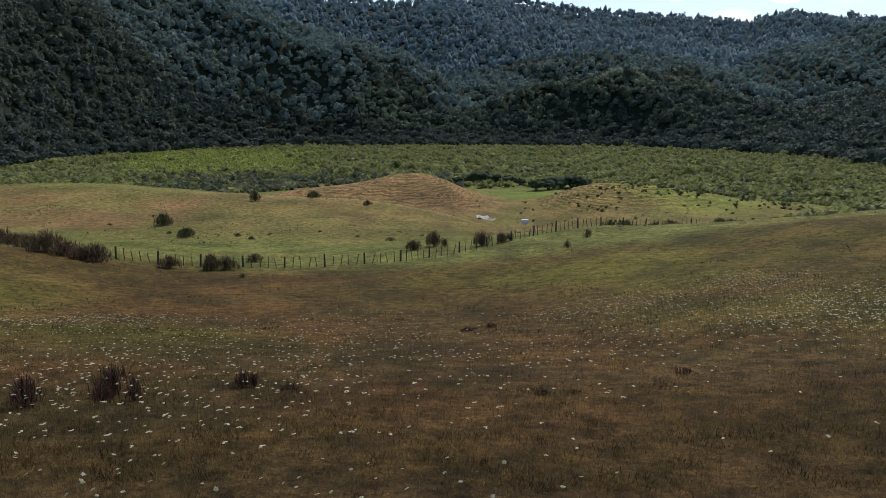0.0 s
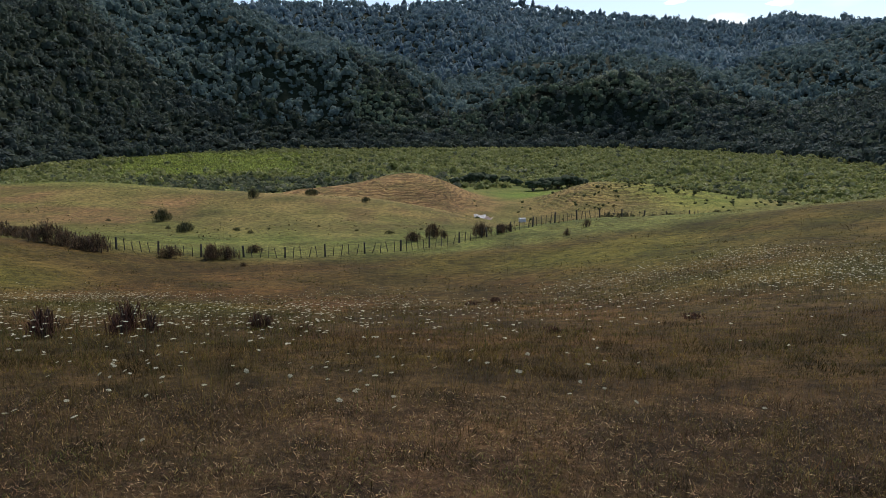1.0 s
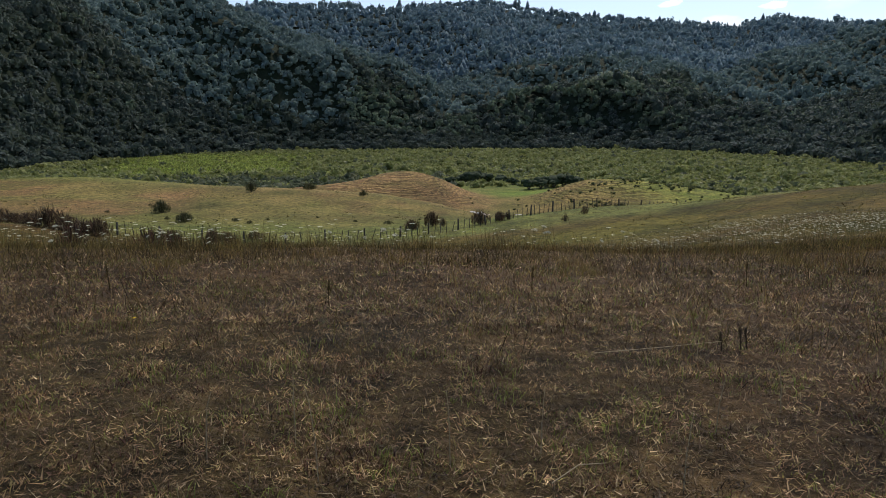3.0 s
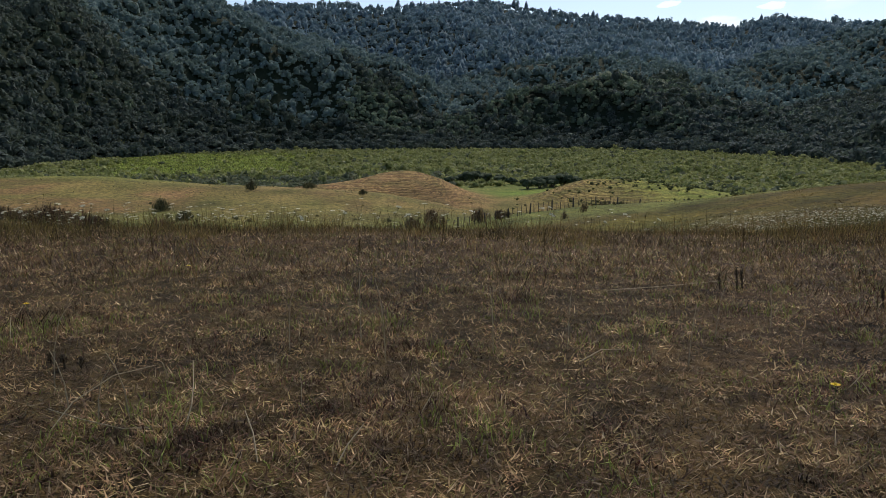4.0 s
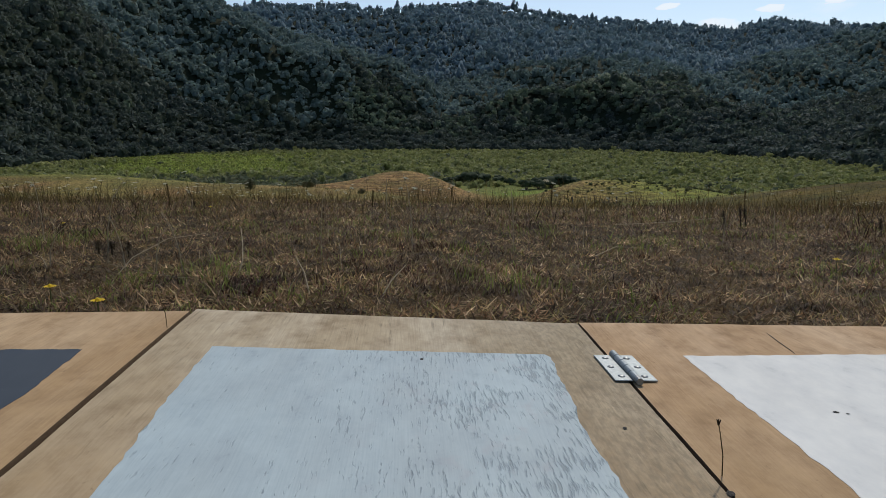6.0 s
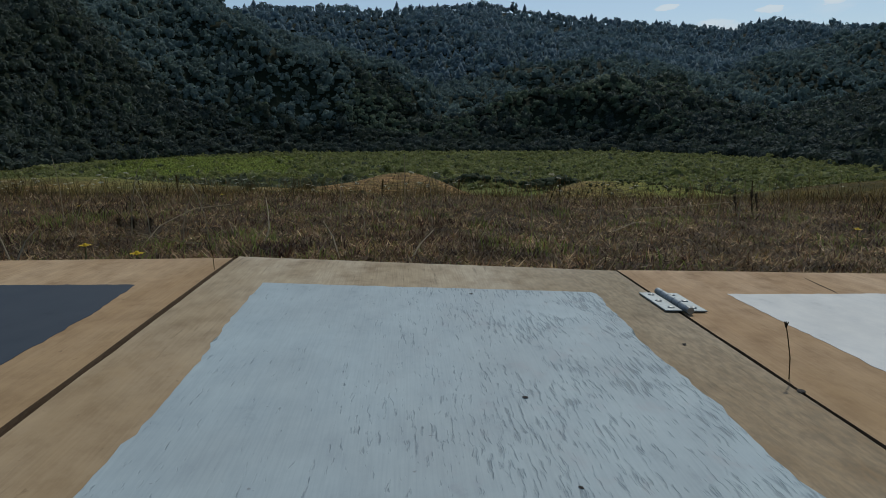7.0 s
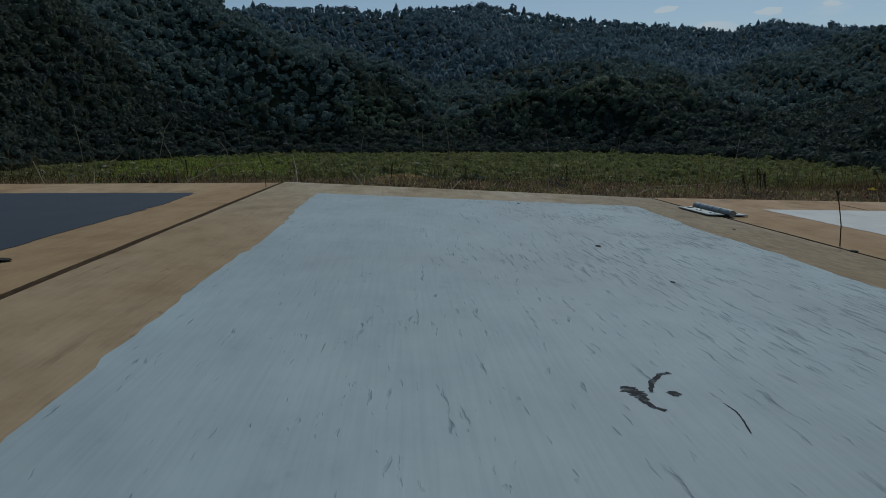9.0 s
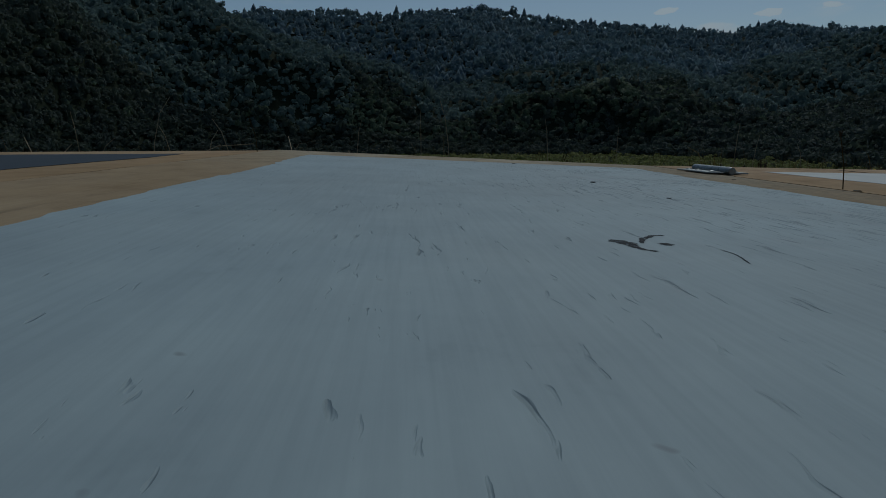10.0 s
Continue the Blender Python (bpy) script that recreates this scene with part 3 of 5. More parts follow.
def spray_model(rng, leaves, heads, size, tall=.9, core=.62):
    """A crown of several leafy heads: sprays of leaves facing outwards round a dark inside."""
    v, f = ball_model(rng, 1, .12, tall, -.9)
    at = np.concatenate(([[0, 0, .1]], rng.normal(0, 1, (heads, 3)) * np.array([.42, .42, .26]) + np.array([0, 0, .12])))
    big = np.concatenate(([.74], rng.uniform(.34, .56, heads)))
    pick = rng.choice(len(at), leaves, p=big ** 2 / (big ** 2).sum())
    d = rng.normal(0, 1, (leaves, 3))
    d[:, 2] = np.where(d[:, 2] < -.35, -d[:, 2], d[:, 2])
    d /= np.linalg.norm(d, axis=1)[:, None]
    c = at[pick] + d * (big[pick] * rng.uniform(.9, 1.1, leaves))[:, None]
    n = d + rng.normal(0, .33, (leaves, 3))
    n /= np.linalg.norm(n, axis=1)[:, None]
    a = np.cross(n, rng.normal(0, 1, (leaves, 3)))
    a /= np.linalg.norm(a, axis=1)[:, None]
    b = np.cross(n, a)
    k = (size * rng.uniform(.65, 1.3, leaves))[:, None]
    w = np.stack((c - a * k * .6 - b * k * .4, c + a * k * .6 - b * k * .4, c + b * k * .7), 1) * np.array([1, 1, tall])
    g = np.arange(leaves * 3).reshape(-1, 3) + len(v)
    return np.concatenate((v * core, w.reshape(-1, 3))), np.concatenate((f, g))


def spire_model(rng, rings=4, sides=6):
    """A narrow pointed tree: drooping tiers, each wider than the one above."""
    vs, fs, base = [], [], 0
    for i in range(rings):
        z0, r0 = 1.5 * i / rings - .4, (.85 - .5 * i / rings) * rng.uniform(.85, 1.15)
        a = np.arange(sides) * math.tau / sides + rng.uniform(0, 6)
        ring = np.stack((np.cos(a) * r0, np.sin(a) * r0, z0 + rng.uniform(-.12, .12, sides)), -1) * np.array([1, 1, 1])
        vs.append(np.concatenate((ring * rng.uniform(.75, 1.2, (sides, 1)) * np.array([1, 1, 0]) + ring * np.array([0, 0, 1]), [[0, 0, z0 + .75]])))
        fs.append(np.array([[base + k, base + (k + 1) % sides, base + sides] for k in range(sides)]))
        base += sides + 1
    return np.concatenate(vs), np.concatenate(fs)


def wood(name, rng, x, y, models, size, tall, material, label, category):
    z = height(x, y)
    r = size * np.clip(rng.lognormal(-.08, .38, len(x)), .45, 1.9)
    v, f = strew(models, rng.integers(0, len(models), len(x)), np.stack((x, y, z + tall * rng.uniform(.25, .75, len(x)) * r), -1),
                 rng.uniform(0, math.tau, len(x)), np.stack((r, r * rng.uniform(.8, 1.2, len(x)), r * rng.uniform(.75, 1.35, len(x))), -1))
    return tagged(fill(name, v, f, material, smooth=True), label, category, kind="stuff")


rng = np.random.default_rng(4)
edge_models = [spray_model(rng, 66, 7, .38, rng.uniform(.8, 1.05)) for _ in range(8)]
slope_models = [spray_model(rng, 56, 6, .40, rng.uniform(.8, 1.1), .74) for _ in range(12)]
far_models = [spray_model(rng, 34, 5, .46, rng.uniform(.85, 1.2), .70) for _ in range(10)]
spire_models = [spire_model(rng) for _ in range(6)]

def belt(x, y):
    """How far ahead the dark bush of the lower slopes gives way to bush greyed with painted haze."""
    return np.maximum(wood_edge(x, y) + 150, np.where(x < -.12 * y, 830, 960)) + 100 * value_noise(x, y, 80, 16)


# the lower slopes, from the edge of the flats upwards
x, y = sown(rng, 4.4, 330, 1300, .74, .0020)
edge = wood_edge(x, y)
slope = (height(x, y + 12) - height(x, y - 12)) / 24
keep = (y > edge + 2) & (slope > -.45) & (y < belt(x, y))
front = keep & (y < edge + 75)
wood("forest_edge", rng, x[front], y[front], edge_models, 4.2, 1.0, M["forest"], "dark evergreen bush along the edge of the flats", "forest")
deep = keep & ~front
u = x / y
# where the spurs catch the sun; crowns here take the brighter colour
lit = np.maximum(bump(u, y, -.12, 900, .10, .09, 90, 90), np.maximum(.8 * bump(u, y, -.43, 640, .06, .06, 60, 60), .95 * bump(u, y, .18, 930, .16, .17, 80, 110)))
sunlit = deep & (rng.uniform(0, 1, len(x)) < lit * (.75 + .6 * value_noise(x, y, 35, 15)))
wood("sunlit_bush", rng, x[sunlit], y[sunlit], slope_models, 3.9, .75, M["sunlit"], "lighter green young bush on the lower spurs, with sunlight painted in", "forest")
deep &= ~sunlit
wood("forest_slopes", rng, x[deep], y[deep], slope_models, 4.9, .75, M["forest"], "dense dark green native bush over the hill slopes", "forest")

# the upper slopes and the range behind them, in haze-tinted colours
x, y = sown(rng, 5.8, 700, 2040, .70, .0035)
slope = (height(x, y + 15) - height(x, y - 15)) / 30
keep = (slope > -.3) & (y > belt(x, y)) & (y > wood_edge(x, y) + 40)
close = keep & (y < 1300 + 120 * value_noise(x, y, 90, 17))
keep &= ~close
wood("forest_heights", rng, x[close], y[close], far_models, 4.5, .75, M["upper"], "bush with pointed crowns on the upper slopes, greyed by painted haze", "forest")
wood("forest_range", rng, x[keep], y[keep], far_models + spire_models[:3], 6.6, .75, M["range"], "green bush on the far range, its pale blue a painted haze", "forest")

# the steep face of the side hill is closely grown
x, y = sown(rng, 6.6, 560, 1280, .74, .0026)
keep = (x < -.12 * y) & (y > wood_edge(x, y) + 60) & ((height(x, y + 12) - height(x, y - 12)) / 24 > -.2)
low = keep & (y < belt(x, y) - 40)
wood("hillside_bush", rng, x[low], y[low], slope_models, 4.2, .6, M["forest"], "close dark green bush on the steep side hill", "forest")
keep &= ~low
wood("hilltop_bush", rng, x[keep], y[keep], slope_models, 4.2, .6, M["upper"], "green bush towards the top of the side hill, greyed by painted haze", "forest")

# tall pointed trees that stand over the canopy and along the skyline
n = 700
u, y = rng.uniform(-.72, .72, n), rng.uniform(1250, 2010, n)
y[:420] = rng.uniform(1960, 2015, 420)
x = u * y
slope = (height(x, y + 15) - height(x, y - 15)) / 30
keep = (slope > -.25) & (y > wood_edge(x, y) + 60)
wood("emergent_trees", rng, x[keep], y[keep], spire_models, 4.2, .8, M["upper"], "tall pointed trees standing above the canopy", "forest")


# ---------------------------------------------------------------- scrub on the flats
def on_mounds(x, y):
    return np.maximum(np.maximum(bump(x, y, -18, 256, 44, 22, 40, 40), bump(x, y, 58, 240, 28, 40, 36, 30)), bump(x, y, 36, 290, 22, 18, 18, 22))


def reed_bed(x, y):
    """The bright green reeds in the middle of the flats."""
    u = x / np.maximum(y, 1) + .03 * value_noise(x, y, 60, 45)
    d = y + 30 * value_noise(x, y, 45, 46)
    return step(-.53, -.44, u) * (1 - step(-.24, -.14, u)) * step(405, 450, d) * (1 - step(690, 790, d))


def grey_belt(x, y):
    """Greyer bushes between the low hill and the reeds."""
    u = x / np.maximum(y, 1)
    d = y + 22 * value_noise(x, y, 30, 48)
    return step(-.5, -.4, u) * (1 - step(-.02, .06, u)) * (1 - step(375, 425, d))


rng = np.random.default_rng(7)
x, y = sown(rng, 2.5, 130, 880, .74, .0039)
thin = value_noise(x, y, 40, 41) + .5 * value_noise(x, y, 13, 42)
keep = (y < wood_edge(x, y) + 4) & (on_mounds(x, y) < .2) & (thin > -1.1) & (rng.uniform(0, 1, len(x)) > .93 * reed_bed(x, y))
keep &= ~((x < 10) & (y < 330) & (x > -60)) & ((y > 238) | ((x > .42 * y + 12) & (y > 110)))
scrub_models = [spray_model(rng, 14, 3, .68, rng.uniform(.7, .95)) for _ in range(8)]
big = (rng.uniform(0, 1, len(x)) < .07 + .12 * value_noise(x, y, 30, 44)) & (y > 250)
grey = rng.uniform(0, 1, len(x)) < np.maximum(.85 * grey_belt(x, y), .06)
wood("tall_scrub", rng, x[keep & big], y[keep & big], [spray_model(rng, 70, 5, .36, .85) for _ in range(6)], 2.4, .6, M["scrub"], "taller rounded yellow-green bushes standing over the scrub", "shrubs")
keep &= ~big
wood("grey_scrub", rng, x[keep & grey], y[keep & grey], scrub_models, 1.7, .5, M["grey_scrub"], "grey-green scrub between the low hill and the reeds", "shrubs")
wood("scrub", rng, x[keep & ~grey], y[keep & ~grey], scrub_models, 1.5, .5, M["scrub"], "yellow-green scrub bushes covering the flats", "shrubs")

n = 52000
y = rng.uniform(390, 800, n)
x = rng.uniform(-.56, -.1, n) * y
keep = reed_bed(x, y) > rng.uniform(0, 1, n)
x, y = x[keep], y[keep]
v, f = blades(rng, np.stack((x, y, height(x, y) - .1), -1), rng.uniform(.7, 1.7, len(x)) * (1 + .4 * value_noise(x, y, 6, 49)), rng.uniform(.25, .6, len(x)), rng.uniform(.1, .8, len(x)))
tagged(fill("reeds", v, f, M["reed"]), "bright yellow-green reeds in the middle of the flats", "reeds", kind="stuff")

# pale trees in flower on the spur
n = 230
u, y = np.concatenate((rng.normal(.225, .024, 130), rng.normal(.31, .035, 100))), np.concatenate((rng.normal(975, 34, 130), rng.normal(960, 30, 100)))
x = u * y
wood("pale_trees", rng, x, y, far_models, 2.5, 1.9, M["pale_bush"], "pale silvery trees scattered through the dark bush", "forest")

# low scrub on the knoll and at the foot of the mounds
n = 420
x, y = np.concatenate((rng.normal(68, 24, 240), rng.normal(100, 26, 180))), np.concatenate((rng.normal(228, 14, 240), rng.normal(224, 16, 180)))
keep = rng.uniform(0, 1, n) < .5 + .6 * value_noise(x, y, 12, 47)
wood("knoll_scrub", rng, x[keep], y[keep], [spray_model(rng, 20, 3, .5, .8) for _ in range(5)], .62, .4, M["knoll"], "low dark scrub scattered over the grassy knoll", "shrubs")


def shrub(name, x, y, size, tall, label, spiky=True, material=None, group=""):
    """A shrub: woody stems under a ragged head of narrow leaves."""
    seed = int(abs(x) * 131 + y * 17) % 9973
    r = np.random.default_rng(seed)
    t = thing(name, Matrix.Translation((x, y, float(height(x, y)) - .03)), label, "shrub", group)
    bm = bmesh.new()
    for _ in range(7):
        a, lean = r.uniform(0, math.tau), r.uniform(.2, .6)
        p = [Vector((math.cos(a) * lean * size * k, math.sin(a) * lean * size * k, tall * .85 * k ** .9)) for k in (0, .35, .7, 1)]
        tube(bm, p, [.035 * tall, .026 * tall, .018 * tall, .006 * tall], 5)
    part("stems", bm, M["bark"], t)
    n = 520 if y < 3 else 300 if y < 40 and size > .15 else 260 if size < .7 else 620 if spiky else 520
    a, k = r.uniform(0, math.tau, n), r.uniform(0, 1, n) ** .6
    rad = size * k * (1 + .4 * np.sin(a * 2 + seed) + .2 * np.sin(a * 5 + seed))
    h = tall * r.uniform(.02, .78, n) * np.sqrt(np.maximum(1 - (k * .92) ** 2, .03))
    at = np.stack((np.cos(a) * rad * .85, np.sin(a) * rad * .85, h), -1)
    v, f = blades(r, at, tall * r.uniform(.16, .55 if spiky else .26, n), size * r.uniform(.02, .065, n), r.uniform(.1, .9, n))
    fill("foliage", v, f, material or M["shrub"], t)
    return t


# ---------------------------------------------------------------- grass of the field
def thatch(name, n, y0, y1, power, long, wide, material, label):
    """Short dead blades lying every way, one face each."""
    y = y0 + (y1 - y0) * rng.uniform(0, 1, n) ** power
    x = rng.uniform(-1, 1, n) * (.74 * y + 1.2)
    keep = ~((np.abs(x - .03) < .96) & (y < 1.03))
    x, y = x[keep], y[keep]
    n = len(x)
    p = np.stack((x, y, height(x, y) + rng.uniform(-.004, .012, n)), -1)
    a, t = rng.uniform(0, math.tau, n), rng.uniform(-.1, .9, n)
    size = rng.uniform(*long, n)
    d = np.stack((np.cos(a) * np.cos(t), np.sin(a) * np.cos(t), np.sin(t)), -1) * size[:, None]
    s = np.stack((-np.sin(a), np.cos(a), rng.uniform(-.4, .4, n)), -1) * (rng.uniform(*wide, n) / 2)[:, None]
    v = np.stack((p - s, p + s, p + d), 1).reshape(-1, 3)
    tagged(fill(name, v, np.arange(3 * n).reshape(-1, 3), material), label, "grass", kind="stuff")


rng = np.random.default_rng(11)


def lawn(name, n, y0, y1, power, tall, wide, lean, material, label, category="grass", mask=None, u=.78, pad=1.6):
    y = y0 + (y1 - y0) * rng.uniform(0, 1, n) ** power
    x = rng.uniform(-1, 1, n) * (u * y + pad)
    keep = ~((np.abs(x - .03) < .96) & (y < 1.03))
    if mask is not None:
        keep &= mask(x, y) > rng.uniform(0, 1, n)
    x, y = x[keep], y[keep]
    size = .26 * max(1.0, y0 / 4)
    tuft = .35 + 1.35 * step(-.5, .6, value_noise(x, y, size, 81) * .7 + value_noise(x, y, size * .4, 82) * .4)
    v, f = blades(rng, np.stack((x, y, height(x, y) - .01), -1), rng.uniform(*tall, len(x)) * tuft, rng.uniform(*wide, len(x)), rng.uniform(*lean, len(x)))
    return tagged(fill(name, v, f, material), label, category, kind="stuff")


def tufted(x, y):
    """Thick in tussocks, thin between them."""
    return np.clip(.42 + .55 * value_noise(x, y, .16, 61) + .35 * value_noise(x, y, .5, 62) + .2 * value_noise(x, y, .05, 63), .15, 1)


thatch("near_thatch", 150000, .85, 4.2, 1.25, (.012, .04), (.002, .005), M["turf"], "dead brown thatch under the short grass")
thatch("far_thatch", 60000, 4.0, 9, 1.2, (.03, .08), (.004, .010), M["turf"], "dead brown thatch further down the field")
lawn("near_turf", 235000, .75, 3.3, 1.1, (.008, .030), (.0017, .0040), (.2, 1.8), M["turf"], "short dry brown and green grass beside the boards", mask=tufted)
lawn("front_turf", 140000, 3.1, 6.6, 1.1, (.012, .042), (.0020, .0048), (.2, 1.7), M["turf"], "short dry brown grass of the near field", mask=lambda x, y: (1 - .65 * step(1.2, 2.6, np.abs(x - .3)) * (1 - step(5.4, 6.6, y))) * np.clip(.45 + .5 * value_noise(x, y, .26, 68) + .35 * value_noise(x, y, .8, 69), .05, 1))
lawn("middle_turf", 92000, 6.2, 14, 1.1, (.022, .09), (.0030, .0075), (.3, 1.6), M["seed"], "dry brown grass of the sloping field", mask=lambda x, y: np.clip(.5 + .5 * value_noise(x, y, .4, 64) + .4 * value_noise(x, y, 1.2, 65), .1, 1))
lawn("seeding_grass", 46000, 3.4, 16, 1.2, (.05, .20), (.0018, .0042), (.2, 1.4), M["seed"], "tall brown seeding grass stems", mask=lambda x, y: .25 + .6 * step(3.5, 8, y) * (.6 + .4 * value_noise(x, y, 2.5, 51)))
def long_grass(x, y):
    """The ground before the boards is cropped; beyond it the grass stands tall."""
    return step(5.5, 9, y + .35 * np.abs(x - .4) + 1.2 * value_noise(x, y, 1.9, 52)) * np.clip(.55 + .5 * value_noise(x, y, 1.1, 53), .1, 1)


def red_side(x, y):
    return np.clip(step(-1, 4, x + 2.4 * value_noise(x, y, 3.2, 54)) * .8 + .35 * value_noise(x, y, 1.7, 55), 0, 1)


lawn("tall_seeding_grass", 60000, 5, 19, 1.15, (.08, .29), (.0020, .0048), (.05, .8), M["seed"], "tall olive and straw seeding grass on the brow of the field", mask=lambda x, y: long_grass(x, y) * (1 - .8 * red_side(x, y)))
lawn("red_seeding_grass", 46000, 4.5, 17, 1.15, (.04, .15), (.0022, .0050), (.05, .9), M["red_seed"], "tall red-brown seeding grass on the brow of the field", mask=lambda x, y: long_grass(x, y) * red_side(x, y))
lawn("side_grass", 56000, 1.8, 8, 1.1, (.02, .07), (.0022, .0045), (.4, 1.6), M["side"], "longer dark red-brown grass at the sides of the cropped ground, deepened for lens fall-off", mask=lambda x, y: step(1.0, 2.0, np.abs(x - .3) + .5 * value_noise(x, y, .8, 57)) * np.clip(.5 + .6 * value_noise(x, y, .45, 56), 0, 1))
lawn("slope_turf", 84000, 10, 34, 1.15, (.04, .13), (.005, .012), (.3, 1.5), M["field"], "rough brown grass further down the slope")
lawn("far_turf", 30000, 30, 82, 1.0, (.04, .12), (.02, .05), (.5, 1.8), M["field"], "olive and brown pasture above the fence line", u=.72)
lawn("hill_tufts", 16000, 84, 235, 1.0, (.04, .16), (.10, .24), (.6, 2.2), M["pasture"], "clumpy tan pasture on the low hills", u=.7)
lawn("tan_turf", 110000, .9, 7, 1.25, (.006, .022), (.0014, .0030), (.5, 2.0), M["tan_turf"], "bleached tan blades among the short brown grass", mask=lambda x, y: (1 - .8 * step(.9, 2.0, np.abs(x - .3))) * np.clip(.35 + .8 * value_noise(x, y, .22, 66) + .4 * value_noise(x, y, .7, 67), .03, 1))
def clumps(seed, size, level):
    return lambda x, y: step(level, level + .12, value_noise(x, y, size, seed) * .75 + value_noise(x, y, size * .4, seed + 1) * .4)


lawn("dead_leaf_clumps", 60000, 1.1, 7, 1.15, (.012, .034), (.003, .007), (.3, 1.4), M["dock"], "dark red-brown dead leaf clumps in the short grass", mask=clumps(71, .22, .20))
lawn("green_clumps", 60000, 1.05, 7, 1.15, (.014, .042), (.002, .0042), (.1, 1.1), M["fresh"], "patches of fresh green shoots in the short dry grass", mask=clumps(74, .26, -.06))
lawn("dry_straw", 420, 1.0, 7, 1.3, (.04, .10), (.0015, .003), (.8, 2.0), M["straw"], "bleached straw lying in the grass")


# the same grass goes on round the boards and behind them
n = 16000
x, y = rng.uniform(-6, 6, n), rng.uniform(-5, 3, n)
keep = ~((np.abs(x - .03) < 1.0) & (np.abs(y + .22) < 1.27)) & (np.abs(x) > .74 * y + 1.0)
x, y = x[keep], y[keep]
v, f = blades(rng, np.stack((x, y, height(x, y) - .01), -1), rng.uniform(.012, .06, len(x)), rng.uniform(.003, .007, len(x)), rng.uniform(.3, 2.0, len(x)))
tagged(fill("surrounding_turf", v, f, M["turf"]), "short dry brown grass all round the boards", "grass", kind="stuff")


# ---------------------------------------------------------------- white umbels in the field
def umbel_model(r, fine):
    """A flat white flower head of many small domes, facing up."""
    vs, fs, base = [], [], 0
    for i in range(fine):
        k = math.sqrt((i + .3) / fine)
        a = i * 2.39996
        c = np.array([math.cos(a) * k, math.sin(a) * k, .12 * (1 - k * k)])
        s = .62 / math.sqrt(fine) * 1.8
        ring = [c + np.array([math.cos(j * math.tau / 5) * s, math.sin(j * math.tau / 5) * s, -.05]) for j in range(5)]
        vs += ring + [c + np.array([0, 0, .12])]
        fs += [[base + j, base + (j + 1) % 5, base + 5] for j in range(5)]
        base += 6
    return np.array(vs), np.array(fs)


def flower_heads(n, spots):
    xs, ys = [], []
    total = sum(w for *_, w in spots)
    for cx, cy, sx, sy, w in spots:
        k = int(n * w / total)
        xs.append(rng.normal(cx, sx, k))
        ys.append(rng.normal(cy, sy, k))
    x, y = np.concatenate(xs), np.concatenate(ys)
    keep = (y > 6.5) & (np.abs(x) < .8 * y)
    return x[keep], y[keep]


PATCHES = [(-16.5, 34, 3.4, 2.8, 4.5), (-11, 28, 6, 5, 3.0), (-3.5, 36, 2.6, 3.6, 1.6), (9.4, 35.8, 2.4, 2.2, 4.6), (15.6, 36, 1.8, 2.0, 4.6),
           (14.2, 24.6, 2.0, 1.8, 5.6), (17.5, 28, 2.2, 2.2, 2.6), (11, 27, 3, 2.5, 1.6), (-6, 19, 5, 4, 3.0), (1, 24, 9, 4, 3.4),
           (-7.5, 13.6, 3.0, 2.2, 1.2), (-3.4, 13, 2.6, 1.8, .6), (-4.4, 10.2, 2.4, 1.7, 1.0), (2, 17, 8, 6, 1.6), (-.6, 9, 3, 1.6, .3), (20, 26, 4, 4, 1.0)]
fx, fy = flower_heads(4900, PATCHES)
fz = height(fx, fy)
stem_tall = rng.uniform(.22, .50, len(fx))
far_off = fy > 10.5
heads = [umbel_model(rng, 3) for _ in range(4)]
n = int(far_off.sum())
r = rng.uniform(.017, .042, n)
at = np.stack((fx, fy, fz + stem_tall), -1)[far_off]
v, f = strew(heads, rng.integers(0, 4, n), at, rng.uniform(0, math.tau, n), np.stack((r, r, r), -1))
tagged(fill("wildflower_heads", v, f, M["umbel"]), "white lacy flower heads scattered over the brown field", "wildflowers", kind="stuff")
v, f = blades(rng, at - np.array([0, 0, 1]) * stem_tall[far_off][:, None], stem_tall[far_off], np.full(n, .007), np.full(n, .02))
tagged(fill("wildflower_stems", v, f, M["stem"]), "thin green stems of the white wildflowers", "wildflowers", kind="stuff")


def wildflower(tall, wide, seed):
    """One white umbel on a branching stem."""
    r = np.random.default_rng(seed)
    t = thing("wildflower", Matrix(), "white lacy umbel flower on a thin green stem in dry grass", "wildflower", "white umbels in the field")
    bm = bmesh.new()
    tube(bm, [(0, 0, -.02), (.01, 0, tall * .5), (0, .01, tall * .96)], [.003, .0025, .002], 4)
    for j in range(7):
        a = j * math.tau / 7
        tube(bm, [(0, .01, tall * .92), (math.cos(a) * wide * .7, math.sin(a) * wide * .7, tall)], [.0014, .0009], 3)
    part("stem", bm, M["stem"], t)
    v, f = umbel_model(r, 17)
    fill("umbel", v * wide + np.array([0, .01, tall]), f, M["umbel"], t)
    return t


kinds = [wildflower(.34, .036, 1), wildflower(.42, .040, 2), wildflower(.27, .03, 3)]
spots = np.nonzero(~far_off)[0]
for i, j in enumerate(spots):
    m = pose(fx[j], fy[j], fz[j], rng.normal(0, 16), rng.normal(0, 16), rng.uniform(0, 360)) @ Matrix.Scale(rng.uniform(.7, 1.15), 4)
    if i < 3:
        kinds[i].matrix_world = m
    else:
        copy_thing(kinds[i % 3], m)


